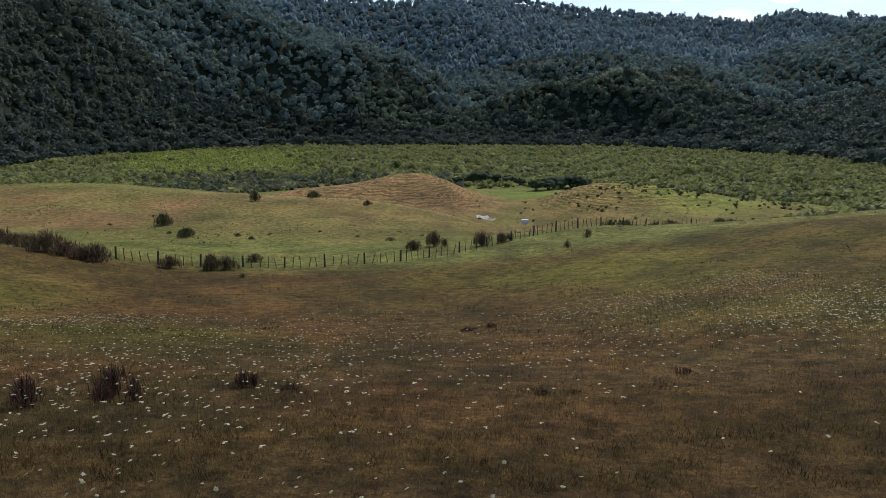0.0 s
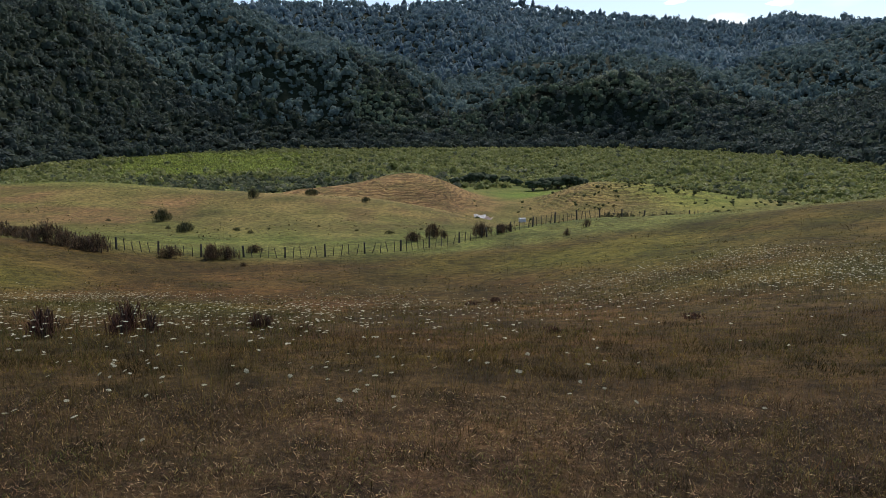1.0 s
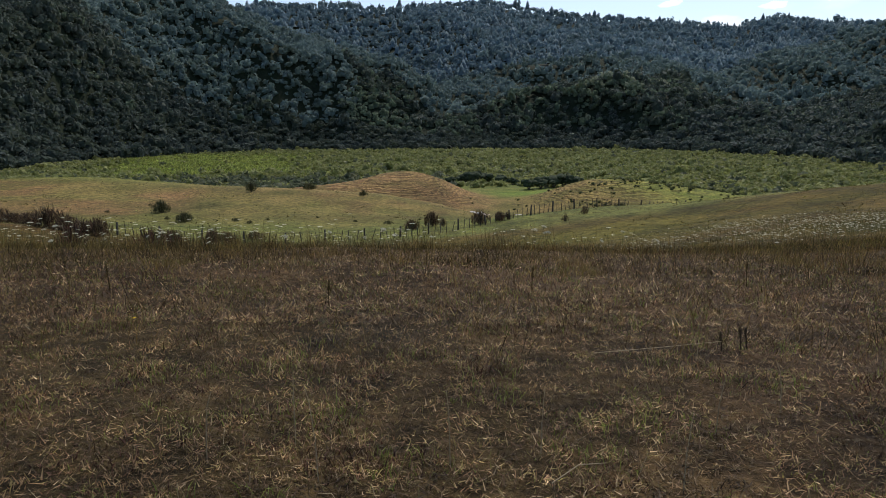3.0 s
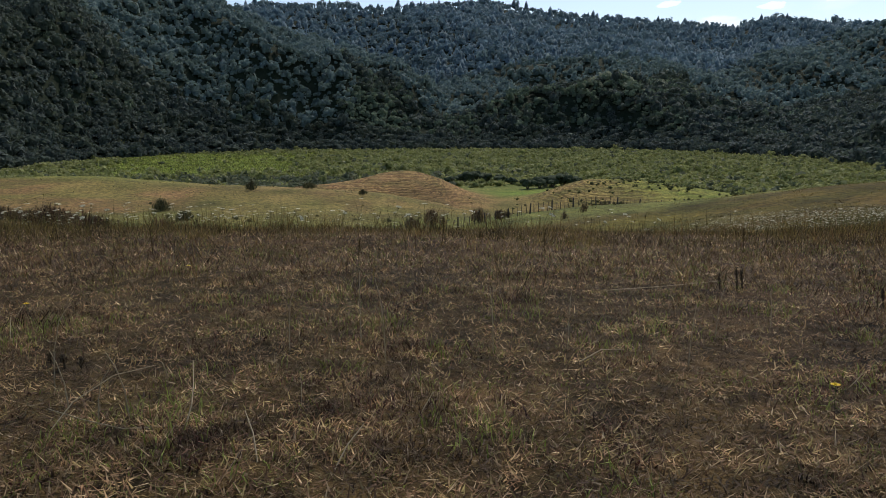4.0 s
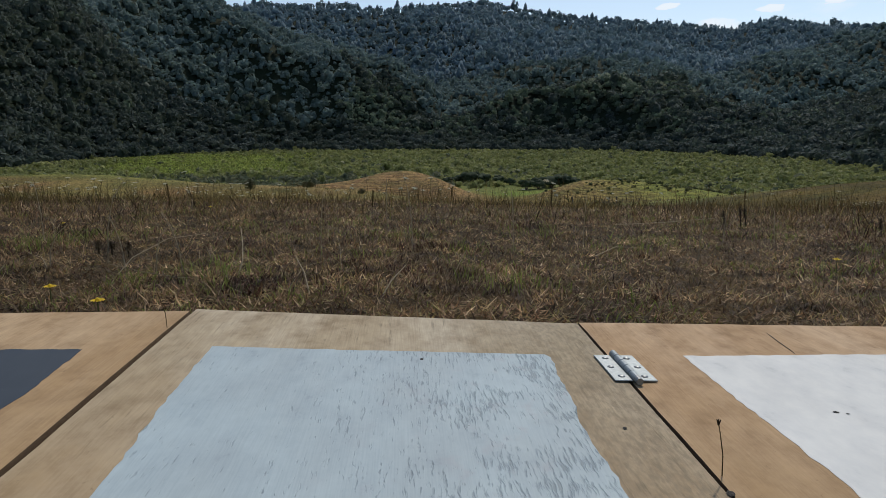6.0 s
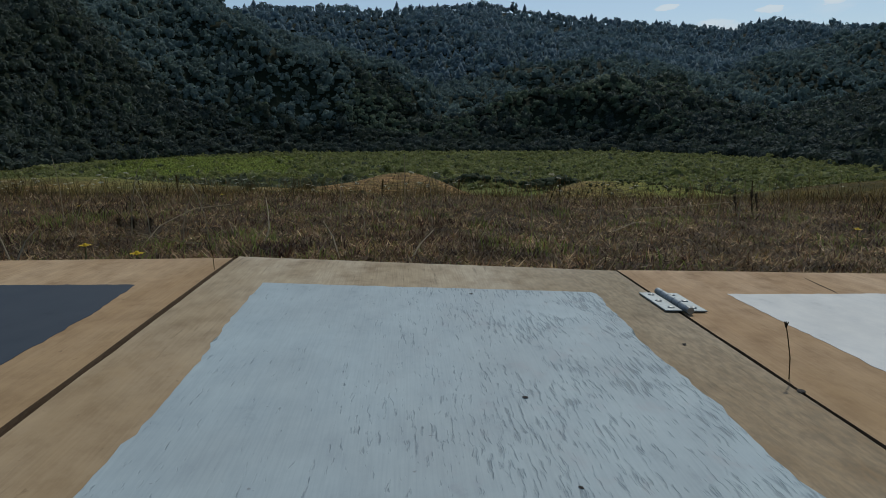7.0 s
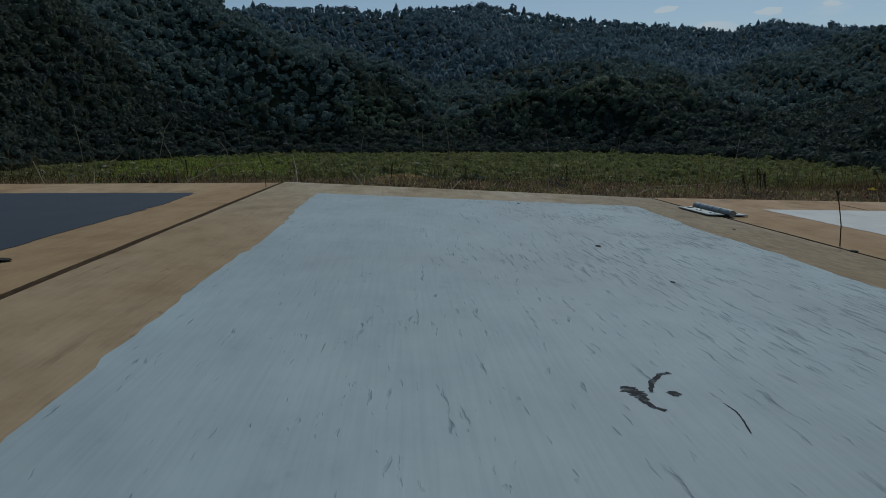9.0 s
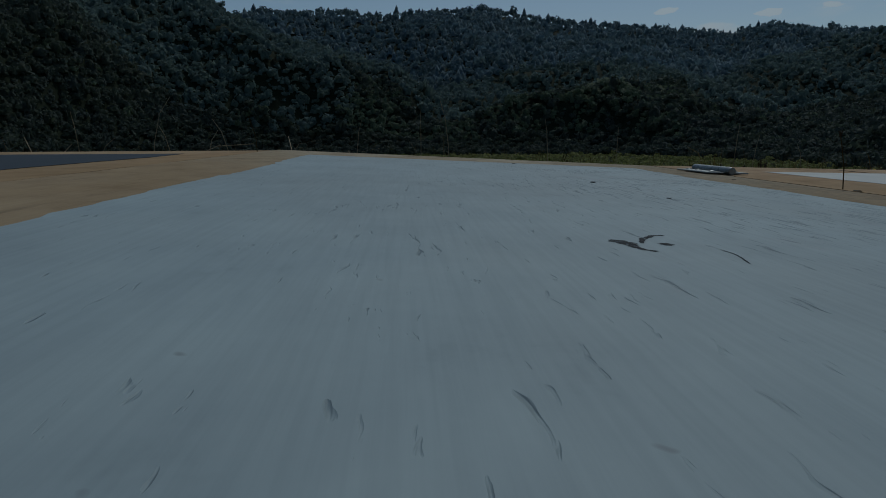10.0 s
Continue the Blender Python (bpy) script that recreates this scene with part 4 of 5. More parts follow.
def yellow_flower(x, y, tall):
    t = thing("yellow_flower", pose(x, y, float(height(x, y)), 0, 0, x * 90), "small yellow daisy-like flower in the short grass", "wildflower", "yellow flowers")
    bm = bmesh.new()
    tube(bm, [(0, 0, -.02), (.004, 0, tall)], [.0016, .0012], 4)
    part("stem", bm, M["stem"], t)
    bm = bmesh.new()
    for j in range(14):
        a = j * math.tau / 14
        c, s = math.cos(a), math.sin(a)
        p = [bm.verts.new((.004 + c * q - s * w, s * q + c * w, tall + h)) for q, w, h in ((.002, -.0012, 0), (.010, -.0022, .003), (.0135, 0, .002), (.010, .0022, .003), (.002, .0012, 0))]
        bm.faces.new(p)
    part("petals", bm, M["yellow"], t)
    bm = bmesh.new()
    bmesh.ops.create_icosphere(bm, subdivisions=1, radius=.0045, matrix=Matrix.Translation((.004, 0, tall + .003)))
    part("centre", bm, M["yellow"], t, "deep yellow centre")


for x, y, tall in ((1.230, 1.868, .06), (-.487, 1.125, .05), (-.655, 1.28, .045), (-1.2, 3.9, .05), (-1.5, 2.9, .04)):
    yellow_flower(x, y, tall)


# ---------------------------------------------------------------- weeds and stems in the near grass
def seed_stalk(x, y, tall, lean, label, heads=True, material="shrub"):
    t = thing("dead_stalk", pose(x, y, float(height(x, y)) - .01, 0, 0, (x * 77) % 360), label, "dead weed", "dead stalks")
    bm = bmesh.new()
    tube(bm, [(0, 0, 0), (lean * .3, 0, tall * .5), (lean, 0, tall)], [.004, .0032, .0022], 5)
    part("stem", bm, M[material], t)
    if heads:
        r = np.random.default_rng(int(abs(x) * 1000))
        n = 120
        k = r.uniform(.55, 1.0, n)
        at = np.stack((lean * k + r.normal(0, .004, n), r.normal(0, .004, n), tall * k), -1)
        v, f = blades(r, at, r.uniform(.006, .014, n), r.uniform(.002, .004, n), r.uniform(.3, 1, n))
        fill("seed_head", v, f, M[material], t)


for x, y, tall in ((1.694, 3.578, .125), (1.73, 3.60, .11), (1.60, 3.56, .09), (-.92, 2.1, .055), (-.98, 2.14, .05), (-.86, 2.08, .05), (2.2, 3.2, .1),
                   (-.35, 4.6, .16), (.95, 5.2, .17), (.2, 6.0, .18), (-1.9, 5.1, .2), (2.6, 5.6, .2)):
    seed_stalk(x, y, tall, .012, "dark dead seed stalk standing in the grass", material="seed" if y > 4 else "shrub")


def bent_straw(points, r0, label="bleached bent straw lying on the grass"):
    x, y = points[0][0], points[0][1]
    t = thing("bent_straw", Matrix.Translation((x, y, float(height(x, y)))), label, "straw", "bent straws in the grass")
    bm = bmesh.new()
    tube(bm, [(a - x, b - y, c) for a, b, c in points], [r0 * k for k in np.linspace(1, .5, len(points))], 5)
    part("stem", bm, M["straw"], t)


bent_straw([(-.39, 1.62, .0), (-.385, 1.66, .045), (-.40, 1.72, .075), (-.42, 1.78, .11)], .0021)
bent_straw([(-.40, 1.62, .01), (-.52, 1.60, .012), (-.62, 1.63, .02), (-.72, 1.66, .035)], .0018)
bent_straw([(-.68, 1.60, .01), (-.66, 1.66, .05), (-.60, 1.74, .085), (-.52, 1.80, .09)], .0016)
bent_straw([(-.80, 1.28, .0), (-.83, 1.30, .05), (-.86, 1.32, .095)], .0018)
bent_straw([(-.80, 1.28, .0), (-.79, 1.31, .05), (-.77, 1.33, .08)], .002)
bent_straw([(-.18, 1.45, .0), (-.20, 1.5, .04), (-.23, 1.55, .07)], .002)
bent_straw([(-.02, 1.42, .0), (.0, 1.47, .03), (.03, 1.52, .055)], .002)
bent_straw([(1.0, 3.45, .012), (1.3, 3.5, .02), (1.58, 3.52, .04)], .002)
for x, y, tall, lean in ((-.84, 1.9, .24, .06), (-.55, 1.7, .16, -.05), (-.6, 1.65, .13, .03), (-.3, 2.3, .2, .02), (.02, 2.2, .26, -.03), (-.08, 2.4, .24, 0), (.36, 2.3, .22, -.01),
                         (.62, 2.4, .2, .01), (.96, 2.2, .21, .02), (1.2, 2.6, .2, .03), (-1.3, 2.4, .24, -.03), (-.72, 1.75, .15, -.04), (-.95, 1.8, .12, .05), (1.5, 2.8, .18, -.02)):
    bent_straw([(x, y, -.01), (x + lean * .15, y, tall * .45), (x + lean * .5, y, tall * .8), (x + lean, y + .01, tall)], .0015, "thin dry grass stem standing over the field")
bent_straw([(.62, 2.2, .01), (.70, 2.26, .03), (.78, 2.28, .025)], .002)

# low dark mats added to stand for the shade inside small hollows
for x, y, s, h in ((-.56, 1.74, .13, .022), (-.42, 1.70, .10, .02), (.55, 2.35, .10, .03), (.05, 1.5, .05, .03)):
    shrub("dark_weed", x, y, s, h, "dark mat of leaves put in for the shade of a grass hollow", group="weeds near the boards")
for x, y, s, h in ((-.45, 1.86, .10, .035), (-.52, 1.5, .14, .025), (.12, 1.62, .10, .03), (.45, 1.45, .09, .03), (.72, 1.9, .08, .03), (-.1, 2.3, .1, .03), (.3, 3.0, .12, .03), (-1.0, 2.8, .14, .03), (.98, 1.5, .07, .03), (-.82, 1.45, .08, .03)):
    shrub("green_tuft", x, y, s, h, "small tuft of fresh yellow-green grass", material=M["fresh"], group="green tufts near the boards")
for x, y, s, h in ((-6.15, 15.8, .42, .80), (-5.95, 15.0, .30, .45), (-7.1, 14.3, .34, .72), (-5.35, 15.1, .20, .55), (-3.7, 16.9, .24, .45), (-3.5, 17.1, .16, .40),
                   (-2.6, 16.9, .32, .18), (3.1, 35.2, .4, .3), (3.2, 16.6, .28, .16), (7.1, 18.7, .35, .18), (3.9, 16.7, .2, .12), (1.9, 34.5, .5, .2)):
    shrub("dark_weed", x, y, s, h, "dark dead-brown weed clump among white flowers", material=M["dock"], group="weeds in the field")


# ---------------------------------------------------------------- farm fence across the dip
FENCE = [(-34.5, 66), (-31, 65.8), (-25.2, 66), (-18.7, 67.6), (-12, 69.0), (-8, 69.3), (-5, 70), (-1.2, 73.6), (2.5, 76.2), (6.2, 79), (11.4, 84), (16.5, 88), (23, 92), (28.5, 95), (36, 98)]
fence = thing("farm_fence", Matrix.Translation((0, 72, float(height(0, 72)))), "weathered post and batten wire fence across the dip", "fence")
rng = np.random.default_rng(19)


def stick(name, wide, deep, tall):
    bm = bmesh.new()
    bmesh.ops.create_cube(bm, size=1)
    for v in bm.verts:
        top = v.co.z > 0
        v.co = Vector((v.co.x * wide * (.85 if top else 1), v.co.y * deep * (.85 if top else 1), tall * (1 if top else 0) - .12 * (not top) + (.02 * v.co.x if top else 0)))
    bmesh.ops.bevel(bm, geom=bm.edges[:], offset=.012 * min(1, wide / .1), segments=1, affect="EDGES")
    return part(name, bm, M["post"], fence)


post0, batten0 = stick("post", .16, .16, 1.22), stick("batten", .075, .055, 1.08)
legs = [math.dist(p, q) for p, q in zip(FENCE, FENCE[1:])]
total, gone, k, line = sum(legs), 0.0, 0, []
while gone < total:
    s, d = 0, gone
    while d > legs[s]:
        d -= legs[s]
        s += 1
    f = d / legs[s]
    px, py = FENCE[s][0] + f * (FENCE[s + 1][0] - FENCE[s][0]), FENCE[s][1] + f * (FENCE[s + 1][1] - FENCE[s][1])
    pz = float(height(px, py))
    line.append((px, py, pz))
    main = k % 5 == 0
    src = post0 if main else batten0
    ob = src if k == 0 or k == 1 else src.copy()
    if ob is not src:
        scene.collection.objects.link(ob)
    tilt = 3 if main else 7
    ob.matrix_basis = fence.matrix_world.inverted() @ pose(px, py, pz, rng.normal(0, tilt), rng.normal(0, tilt) + (22 if k in (34, 36, 47, 49) else 0), rng.uniform(0, 90)) @ Matrix.Diagonal((1, 1, rng.uniform(.88, 1.08), 1))
    gone += .78
    k += 1
for h in (.25, .5, .75, 1.0):
    bm = bmesh.new()
    tube(bm, [Vector((a, b, c + h)) - fence.matrix_world.translation for a, b, c in line], [.004] * len(line), 3)
    part("wire", bm, M["wire"], fence)

# ---------------------------------------------------------------- shrubs round the fence and on the hills
for x, y, s, h, tint in ((-46.5, 73, 1.7, 1.5, 0), (-43, 70, 1.5, 1.2, 0), (-39.5, 67, 1.3, 1.2, 0), (-36.3, 64.5, 1.5, 2.0, 0), (-34.2, 63.9, 1.3, 1.5, 0), (-32.6, 63.2, 1.3, 1.3, 0), (-31.0, 62.9, 1.4, 1.7, 0)):
    shrub("hedge_bush", x, y, s, h, "dark brown gorse bush in a row at the field edge", group="dark bushes at the field edge")
for x, y, s, h in ((-25.0, 64.3, .95, 1.25), (-21.6, 65.6, .9, 1.6), (-20.3, 66.2, .95, 1.3), (-19.1, 71.3, .7, .9), (-17.6, 62.3, .35, .45),
                   (-3.3, 80.7, .85, 1.25), (-1.0, 83.0, .95, 1.9), (.3, 81.6, .45, 1.2), (4.5, 79.6, 1.0, 1.7), (6.8, 80.2, .8, 1.2), (7.8, 80.8, .5, 1.0),
                   (12.4, 69.0, .35, .9), (15.75, 76, .6, 1.1)):
    shrub("fence_shrub", x, y, s, h, "dark twiggy shrub growing beside the wire fence", group="shrubs along the fence")
for x, y, s, h in ((-34.4, 93.0, 1.3, 1.4), (-41.1, 102, 1.3, 1.9), (-35.1, 128.8, .9, 2.0), (-26.2, 138, 1.7, 1.4), (-14.6, 130, .8, 1.0), (-37.3, 94.6, .5, .5), (-28, 94.5, .6, .6), (-25.5, 92.4, .6, .5), (-7, 91.8, .6, .6),
                   (-24, 96, .3, .3), (-12, 97, .4, .35), (-3, 97, .35, .3), (-46, 110, .4, .4), (-18, 101, .35, .35), (-48, 100, .4, .4)):
    shrub("hill_shrub", x, y, s, h, "dark rounded rush clump on the tan hillside", material=M["rush"], group="clumps on the hillside")
for x, y, s, h in ((23.3, 98.5, 1.5, 1.5), (25.6, 99, 1.7, 1.6), (30, 100, 1.2, 1.1), (32.5, 100.5, 1.4, 1.2), (39.5, 101, 1.3, 1.2), (41.3, 101.5, 1.2, 1.0), (48.5, 103, 1.1, 1.0)):
    shrub("gully_shrub", x, y, s, h, "grey-green shrub at the foot of the knoll", spiky=False, material=M["rush"], group="shrubs behind the fence")
rng = np.random.default_rng(23)
for i in range(32):
    x, y = rng.normal(62, 20), rng.normal(228, 10)
    s = rng.uniform(.3, .65)
    shrub("knoll_shrub", x, y, s, s * rng.uniform(.9, 1.6), "small dark shrub on the grassy knoll", material=M["rush"], group="shrubs on the knoll")


def willow(x, y, s):
    r = np.random.default_rng(int(abs(x) * 10 + y))
    t = thing("willow_bush", Matrix.Translation((x, y, float(height(x, y)))), "dark green-grey rounded bush at the edge of the flats", "bush", "dark bushes on the flats")
    bm = bmesh.new()
    for a in (0, 2, 4):
        tube(bm, [(0, 0, -.2), (math.cos(a) * s * .3, math.sin(a) * s * .3, s * .5), (math.cos(a) * s * .5, math.sin(a) * s * .5, s)], [.12 * s, .08 * s, .03 * s], 5)
    part("trunk", bm, M["bark"], t)
    v, f = clump_model(r, 9, 2, .16, 1.0, .8)
    fill("crown", v * s * .8 + np.array([0, 0, s * .7]), f, M["willow"], t)


for x, y, s in ((15.8, 352, 4.2), (22, 349, 3.6), (10, 356, 3.4), (28.5, 346, 3.0), (39, 316, 3.2), (45, 320, 3.4), (52, 326, 4.2), (57, 329, 4.4), (62, 326, 3.6), (50, 344, 3.0), (34, 340, 2.6), (4, 352, 2.8)):
    willow(x, y, s)


# ---------------------------------------------------------------- pale iron at the foot of the mound
def roof_iron(x, y, turn, wide, long, tilt, material, label):
    t = thing("roofing_sheet", pose(x, y, float(height(x, y)) + .25, tilt, 4, turn), label, "iron sheet", "fallen roofing iron")
    n, bm = 26, bmesh.new()
    rows = [[bm.verts.new((-wide / 2 + wide * i / n, s * long / 2, .06 * math.sin(i * 1.57) + .2 * math.sin(i * .3) * (s > 0))) for i in range(n + 1)] for s in (-1, 1)]
    for i in range(n):
        bm.faces.new((rows[0][i], rows[0][i + 1], rows[1][i + 1], rows[1][i]))
    bmesh.ops.solidify(bm, geom=bm.faces[:], thickness=.02)
    part("sheet", bm, material, t)


roof_iron(10.6, 212, 12, 3.8, 3.6, 18, M["iron"], "crumpled white roofing iron lying at the foot of the mound")
roof_iron(12.6, 210, -30, 2.6, 3.0, 12, M["rust"], "pinkish rusted roofing iron lying on the grass")
trough = thing("water_trough", pose(22.9, 208, float(height(22.9, 208)), 0, 0, 15), "white box-shaped water trough on the gully floor", "trough")
bm = bmesh.new()
bmesh.ops.create_cube(bm, size=1, matrix=Matrix.Translation((0, 0, .6)) @ Matrix.Diagonal((2.0, 1.2, 1.2, 1)))
bmesh.ops.bevel(bm, geom=bm.edges[:], offset=.08, segments=2, affect="EDGES")
part("tank", bm, M["iron"], trough)
bm = bmesh.new()
bmesh.ops.create_cube(bm, size=1, matrix=Matrix.Translation((0, 0, 1.23)) @ Matrix.Diagonal((2.1, 1.3, .07, 1)))
bmesh.ops.bevel(bm, geom=bm.edges[:], offset=.03, segments=1, affect="EDGES")
part("lid", bm, M["iron"], trough, "flat white lid")


# ---------------------------------------------------------------- the landing boards
THICK, LONG = .018, 2.4
TURN = 2.85
MID = pose(-.272, 1.0, 0, .2, 2.9, TURN)
LEFT = pose(-.2815, .9925, -.001, .2, .1, TURN)
RIGHT = pose(.3385, 1.0275, -.0308, .2, 1.5, TURN)


def local(m, points):
    """Plan points on a board, in the board's own axes."""
    inv = m.inverted()
    return [(inv @ Vector((a, b, m.translation.z - (a - m.translation.x) * m[2][0] * -1)))[:2] for a, b in points]


def board(name, m, x0, x1, ply, label, skew=.016):
    t = thing(name, m, label, "board", "hinged plywood boards")
    r = np.random.default_rng(int(abs(x1) * 1000) + 5)
    bm = bmesh.new()
    nx, ny = 12, 40
    grid = [[bm.verts.new((x0 + (x1 - x0) * i / nx, -LONG * j / ny - skew * (x0 + (x1 - x0) * i / nx) * (1 - j / ny), 0)) for i in range(nx + 1)] for j in range(ny + 1)]
    for row in grid:
        for v in (row[0], row[-1]):
            v.co.x += r.uniform(-.0007, .0007)
    for v in grid[0]:
        v.co.y += r.uniform(-.0012, .0012)
    for j in range(ny):
        for i in range(nx):
            bm.faces.new((grid[j][i], grid[j + 1][i], grid[j + 1][i + 1], grid[j][i + 1]))
    rim = [e for e in bm.edges if e.is_boundary]
    ext = bmesh.ops.extrude_edge_only(bm, edges=rim)
    low = [v for v in ext["geom"] if isinstance(v, bmesh.types.BMVert)]
    for v in low:
        v.co.z -= THICK
    bmesh.ops.contextual_create(bm, geom=[e for e in bm.edges if e.is_boundary])
    ob = part("panel", bm, ply, t)
    ob.data.materials.append(M["ply_edge"])
    for p in ob.data.polygons:
        if abs(p.normal.z) < .5:
            p.material_index = 1
    return t


def coat(t, outline, material, label):
    """A coat of paint with an unsteady edge."""
    r = np.random.default_rng(len(outline))
    bm = bmesh.new()
    pts = []
    for (ax, ay), (bx, by) in zip(outline, outline[1:] + outline[:1]):
        steps = max(1, int(math.hypot(bx - ax, by - ay) / .012))
        for i in range(steps):
            pts.append((ax + (bx - ax) * i / steps + r.normal(0, .0011), ay + (by - ay) * i / steps + r.normal(0, .0009)))
    base = [bm.verts.new((a, b, .0001)) for a, b in pts]
    top = [bm.verts.new((a * .9995 + .0001, b, .0004)) for a, b in pts]
    bm.faces.new(top)
    for i in range(len(pts)):
        j = (i + 1) % len(pts)
        bm.faces.new((base[i], base[j], top[j], top[i]))
    bmesh.ops.triangulate(bm, faces=[f for f in bm.faces if len(f.verts) > 4])
    bmesh.ops.recalc_face_normals(bm, faces=bm.faces[:])
    return part("paint", bm, material, t, label)


mid = board("landing_board", MID, .002, .601, M["ply_mid"], "weathered plywood board with pale blue-grey paint, on the grass")
left = board("landing_board", LEFT, -.60, .003, M["ply_left"], "tan plywood board with a dark slate paint patch", .008)
right = board("landing_board", RIGHT, -.0062, .60, M["ply_side"], "orange-brown plywood board with white paint, hinged along one edge")
coat(mid, local(MID, [(-.188, .822), (-.186, .76), (-.180, .69), (-.176, .62), (-.165, .52), (-.160, .45), (-.157, .37), (-.157, .33), (-.154, .26), (-.149, .19), (-.145, .12), (-.139, .05), (-.12, -.2), (-.10, -.6), (-.08, -1.1),
                      (.36, -1.08), (.335, -.6), (.30, -.1), (.290, .20), (.282, .296), (.273, .33), (.270, .39), (.270, .45), (.266, .513), (.259, .57), (.256, .63), (.259, .70), (.256, .775), (.259, .842), (.252, .852), (.1, .841)]), M["paint_mid"], "pale blue-grey paint, cracked along the grain")
coat(right, local(RIGHT, [(.445, .866), (.447, .81), (.453, .735), (.458, .66), (.463, .59), (.48, .3), (.50, -.2), (.53, -1.1), (.98, -1.09), (.90, .905), (.68, .889)]), M["paint_white"], "flat white paint")
coat(left, local(LEFT, [(-.349, .803), (-.343, .76), (-.335, .69), (-.330, .62), (-.327, .54), (-.326, .44), (-.321, .36), (-.31, .1), (-.29, -.4), (-.26, -1.2), (-.72, -1.2), (-.82, .79), (-.55, .80)]), M["paint_dark"], "dark slate paint")


def hinge():
    """A galvanised butt hinge: two leaves, barrel, pin and six screws."""
    m = pose(.3475, .806, -.0315, 0, 2.2, TURN + .5)
    t = thing("butt_hinge", m, "galvanised steel butt hinge screwed across the joint of two boards", "hinge")
    for s in (-1, 1):
        bm = bmesh.new()
        bmesh.ops.create_cube(bm, size=1, matrix=Matrix.Translation((s * .0155, 0, .0022)) @ Matrix.Diagonal((.0225, .098, .0018, 1)))
        bmesh.ops.bevel(bm, geom=bm.edges[:], offset=.0006, segments=1, affect="EDGES")
        leaf = part("leaf", bm, M["zinc"], t)
        for i, yy in enumerate((.035, 0, -.035)):
            bm = bmesh.new()
            bmesh.ops.create_uvsphere(bm, u_segments=12, v_segments=6, radius=.0046, matrix=Matrix.Translation((s * (.0145 + .003 * (i == 1)), yy, .0030)) @ Matrix.Diagonal((1, 1, .42, 1)))
            part("screw", bm, M["screw"], leaf, "dull domed screw", smooth=True)
    for i in range(5):
        bm = bmesh.new()
        bmesh.ops.create_cone(bm, segments=16, radius1=.0048, radius2=.0048, depth=.0194, cap_ends=True, matrix=Matrix.Translation((0, -.0408 + i * .0204, .0052)) @ Matrix.Rotation(math.pi / 2, 4, "X"))
        bmesh.ops.bevel(bm, geom=[e for e in bm.edges if e.calc_face_angle(0) > 1], offset=.0006, segments=1, affect="EDGES")
        part("knuckle", bm, M["zinc"], t)
    bm = bmesh.new()
    bmesh.ops.create_cone(bm, segments=14, radius1=.0052, radius2=.0044, depth=.009, cap_ends=True, matrix=Matrix.Translation((0, -.0555, .005)) @ Matrix.Rotation(math.pi / 2, 4, "X"))
    part("pin", bm, M["screw"], t, "dark pin end")


hinge()


def on_board(m, x, y):
    """The height of a board's face over a place in the plan."""
    a, b, n = m.translation, Vector((x, y, 0)), m.to_3x3() @ Vector((0, 0, 1))
    return a.z - ((x - a.x) * n.x + (y - a.y) * n.y) / n.z


def crumb(m, x, y, size, long, turn, label, name="dirt_crumb"):
    """A flat irregular crumb of soil."""
    r = np.random.default_rng(int(abs(x * 1000) + abs(y * 100)))
    bm = bmesh.new()
    bmesh.ops.create_icosphere(bm, subdivisions=2, radius=1)
    for v in bm.verts:
        v.co *= r.uniform(.7, 1.25)
        v.co = Vector((v.co.x * size, v.co.y * size * long, v.co.z * size * .16))
    ob = part(name, bm, M["dirt"])
    ob.matrix_world = pose(x, y, on_board(m, x, y) + size * .1 + .0006, 0, 2.9, turn)
    tagged(ob, label, "dirt", "crumbs on the boards")


for x, y, s, lg, tn in ((.114, .452, .0028, .9, 10), (.13, .31, .0013, 1.6, 30), (.086, .808, .0025, 1.2, 0), (.30, .62, .0022, 1.4, 0)):
    crumb(MID, x, y, s, lg, tn, "dark crumb of dried soil on the pale paint")
for x, y, s, lg, tn in ((.55, .677, .0032, .7, 0), (.561, .673, .0022, .6, 0)):
    crumb(RIGHT, x, y, s, lg, tn, "dark scuff of soil on the white paint")
crumb(LEFT, -.298, .301, .0055, 1.5, 80, "dark crumb of dried soil on the tan board")
crumb(MID, .357, .493, .0035, 1.4, 0, "dark bit of bark in the joint")


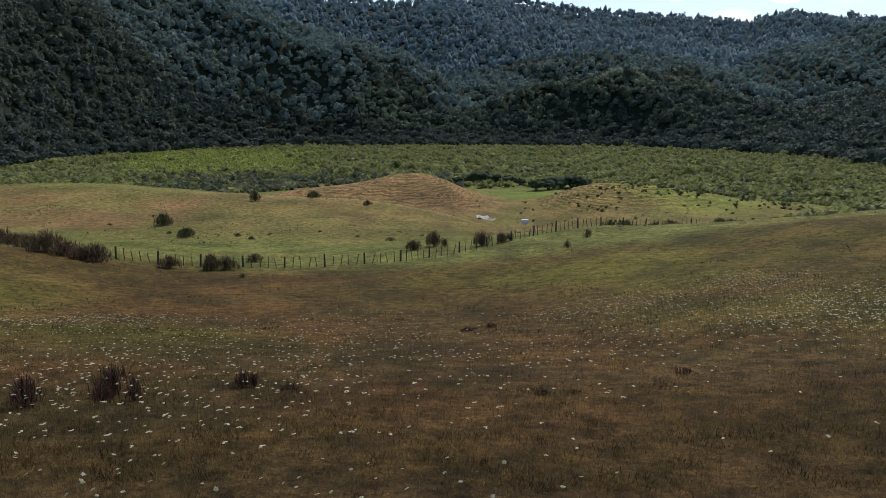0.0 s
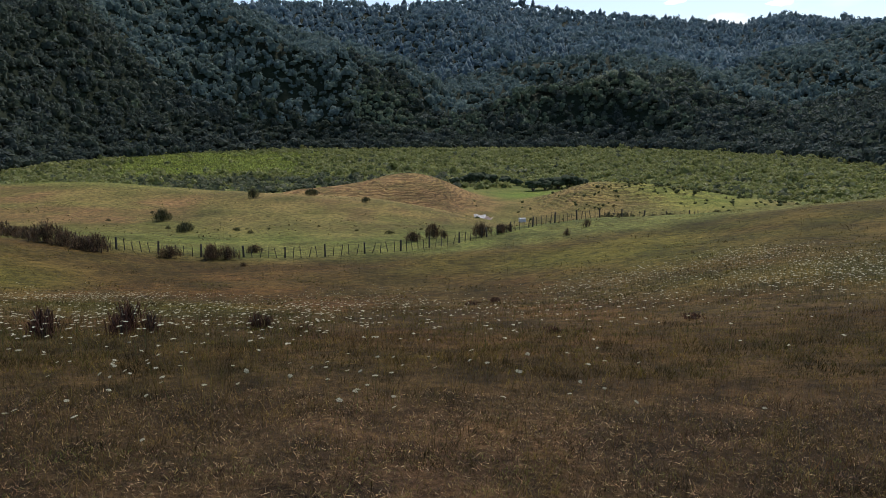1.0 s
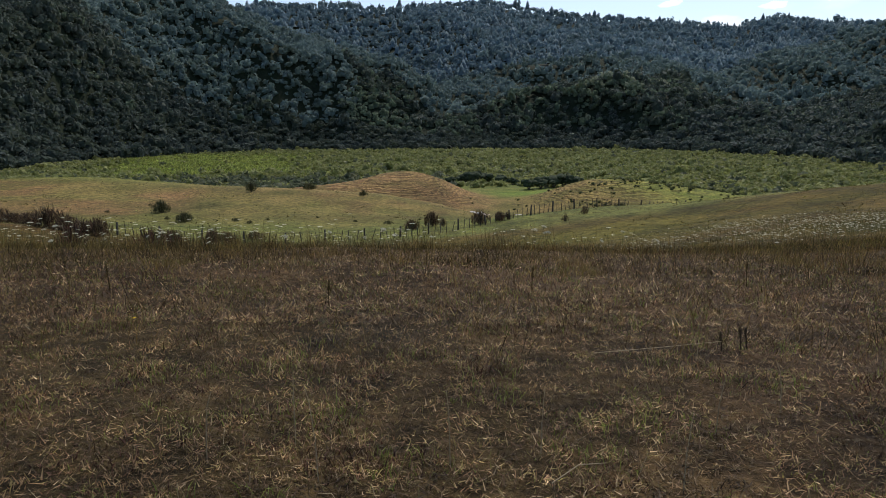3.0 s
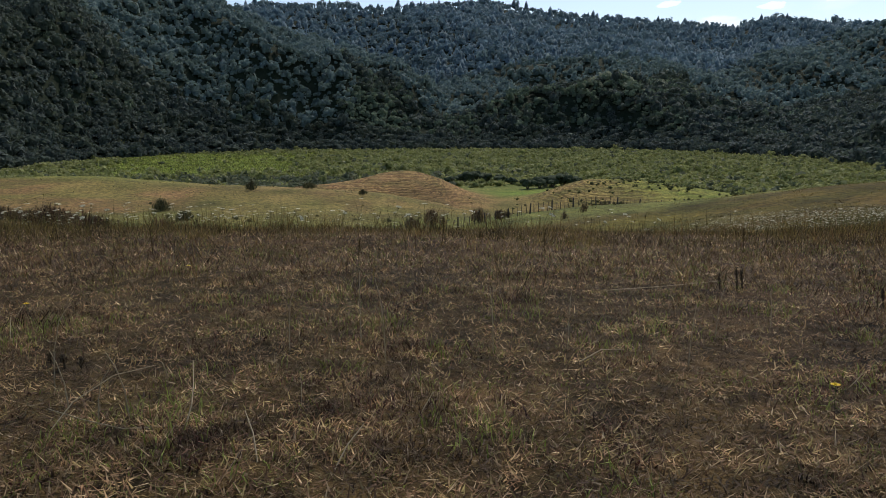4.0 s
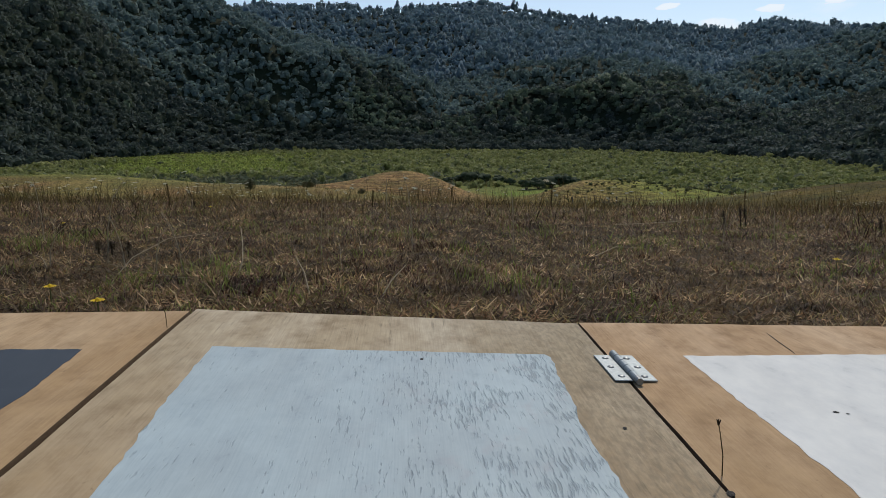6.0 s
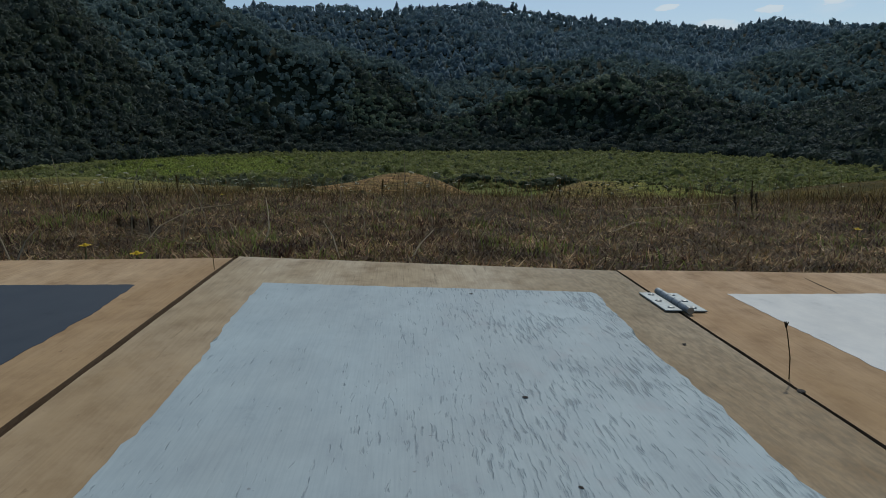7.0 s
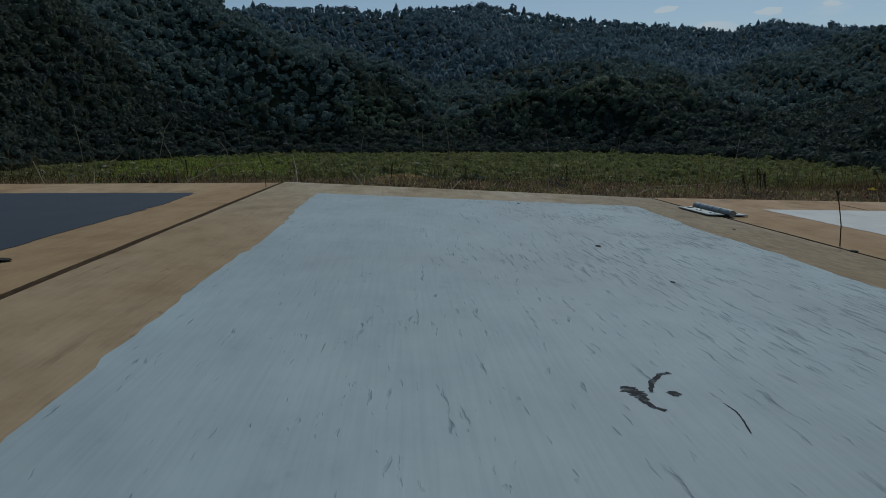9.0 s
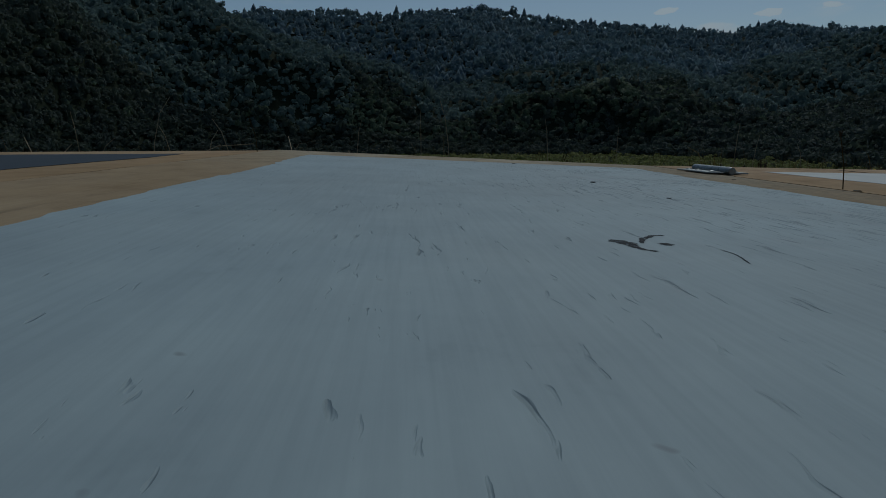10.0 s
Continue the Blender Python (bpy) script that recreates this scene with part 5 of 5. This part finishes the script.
def smear(strokes):
    """Dried mud dragged over the paint: thin uneven ribbons."""
    r = np.random.default_rng(77)
    bm = bmesh.new()
    for pts, wides in strokes:
        dense = []
        for (a, b), w0, w1 in zip(zip(pts, pts[1:]), wides, wides[1:]):
            for i in range(6):
                f = i / 6
                dense.append((a[0] + (b[0] - a[0]) * f, a[1] + (b[1] - a[1]) * f, w0 + (w1 - w0) * f))
        dense.append((*pts[-1], wides[-1]))
        rows = []
        for i, (x, y, w) in enumerate(dense):
            p, q = dense[max(i - 1, 0)], dense[min(i + 1, len(dense) - 1)]
            n = Vector((p[1] - q[1], q[0] - p[0])).normalized()
            row = []
            for s in (-1, 0, 1):
                k = s * w * .62 * r.uniform(.6, 1.35)
                row.append(bm.verts.new((x + n.x * k, y + n.y * k, on_board(MID, x + n.x * k, y + n.y * k) + (.0006 if s == 0 else .0005))))
            rows.append(row)
        for a, b in zip(rows, rows[1:]):
            for i in range(2):
                bm.faces.new((a[i], a[i + 1], b[i + 1], b[i]))
    tagged(part("mud_smear", bm, M["stain"]), "dark smear of dried mud dragged over the pale paint", "dirt", "crumbs on the boards")


smear([([(.0460, .1114), (.0479, .1078), (.0495, .1040), (.0498, .0974), (.0512, .0925), (.0548, .0896)], [.0025, .0062, .0050, .0022, .0016, .0018]),
       ([(.0546, .1060), (.0562, .1110), (.0585, .1174), (.0640, .1265), (.0686, .1288)], [.0010, .0016, .0020, .0016, .0020]),
       ([(.0634, .1085), (.0630, .1065), (.0627, .1035)], [.0018, .0040, .0020]),
       ([(.0778, .0987), (.0790, .0920), (.0786, .0866), (.0762, .0737)], [.0004, .0006, .0007, .0004])])


def joint_stalk(x, y, z, tall, lean, head):
    t = thing("joint_stalk", pose(x, y, z, 0, 0, 0), "thin dry weed stalk growing through the joint of the boards", "dead weed", "stalks in the joints")
    bm = bmesh.new()
    tube(bm, [(0, 0, -.03), (lean * .2, 0, tall * .4), (lean * .7, 0, tall * .8), (lean, 0, tall)], [.0006, .00055, .0005, .0005], 5)
    part("stem", bm, M["seed"], t)
    if head:
        bm = bmesh.new()
        for a in range(5):
            tube(bm, [(lean, 0, tall - .001), (lean + .0018 * math.cos(a * 1.26), .0018 * math.sin(a * 1.26), tall + .004)], [.0009, .0004], 4)
        part("seed_head", bm, M["shrub"], t)


joint_stalk(.363, .525, -.032, .049, -.007, True)
joint_stalk(-.2755, .90, .0, .05, -.012, False)
# an open crack in the face of the side board
bm = bmesh.new()
tube(bm, [(.618, .99, 0), (.614, .94, 0), (.612, .90, 0), (.610, .885, 0)], [.0006, .0011, .0009, .0003], 4)
for v in bm.verts:
    v.co.z = on_board(RIGHT, v.co.x, v.co.y) + .0004 + v.co.z * .3
    v.co = RIGHT.inverted() @ v.co
part("crack", bm, M["dirt"], right, "dark split in the veneer")
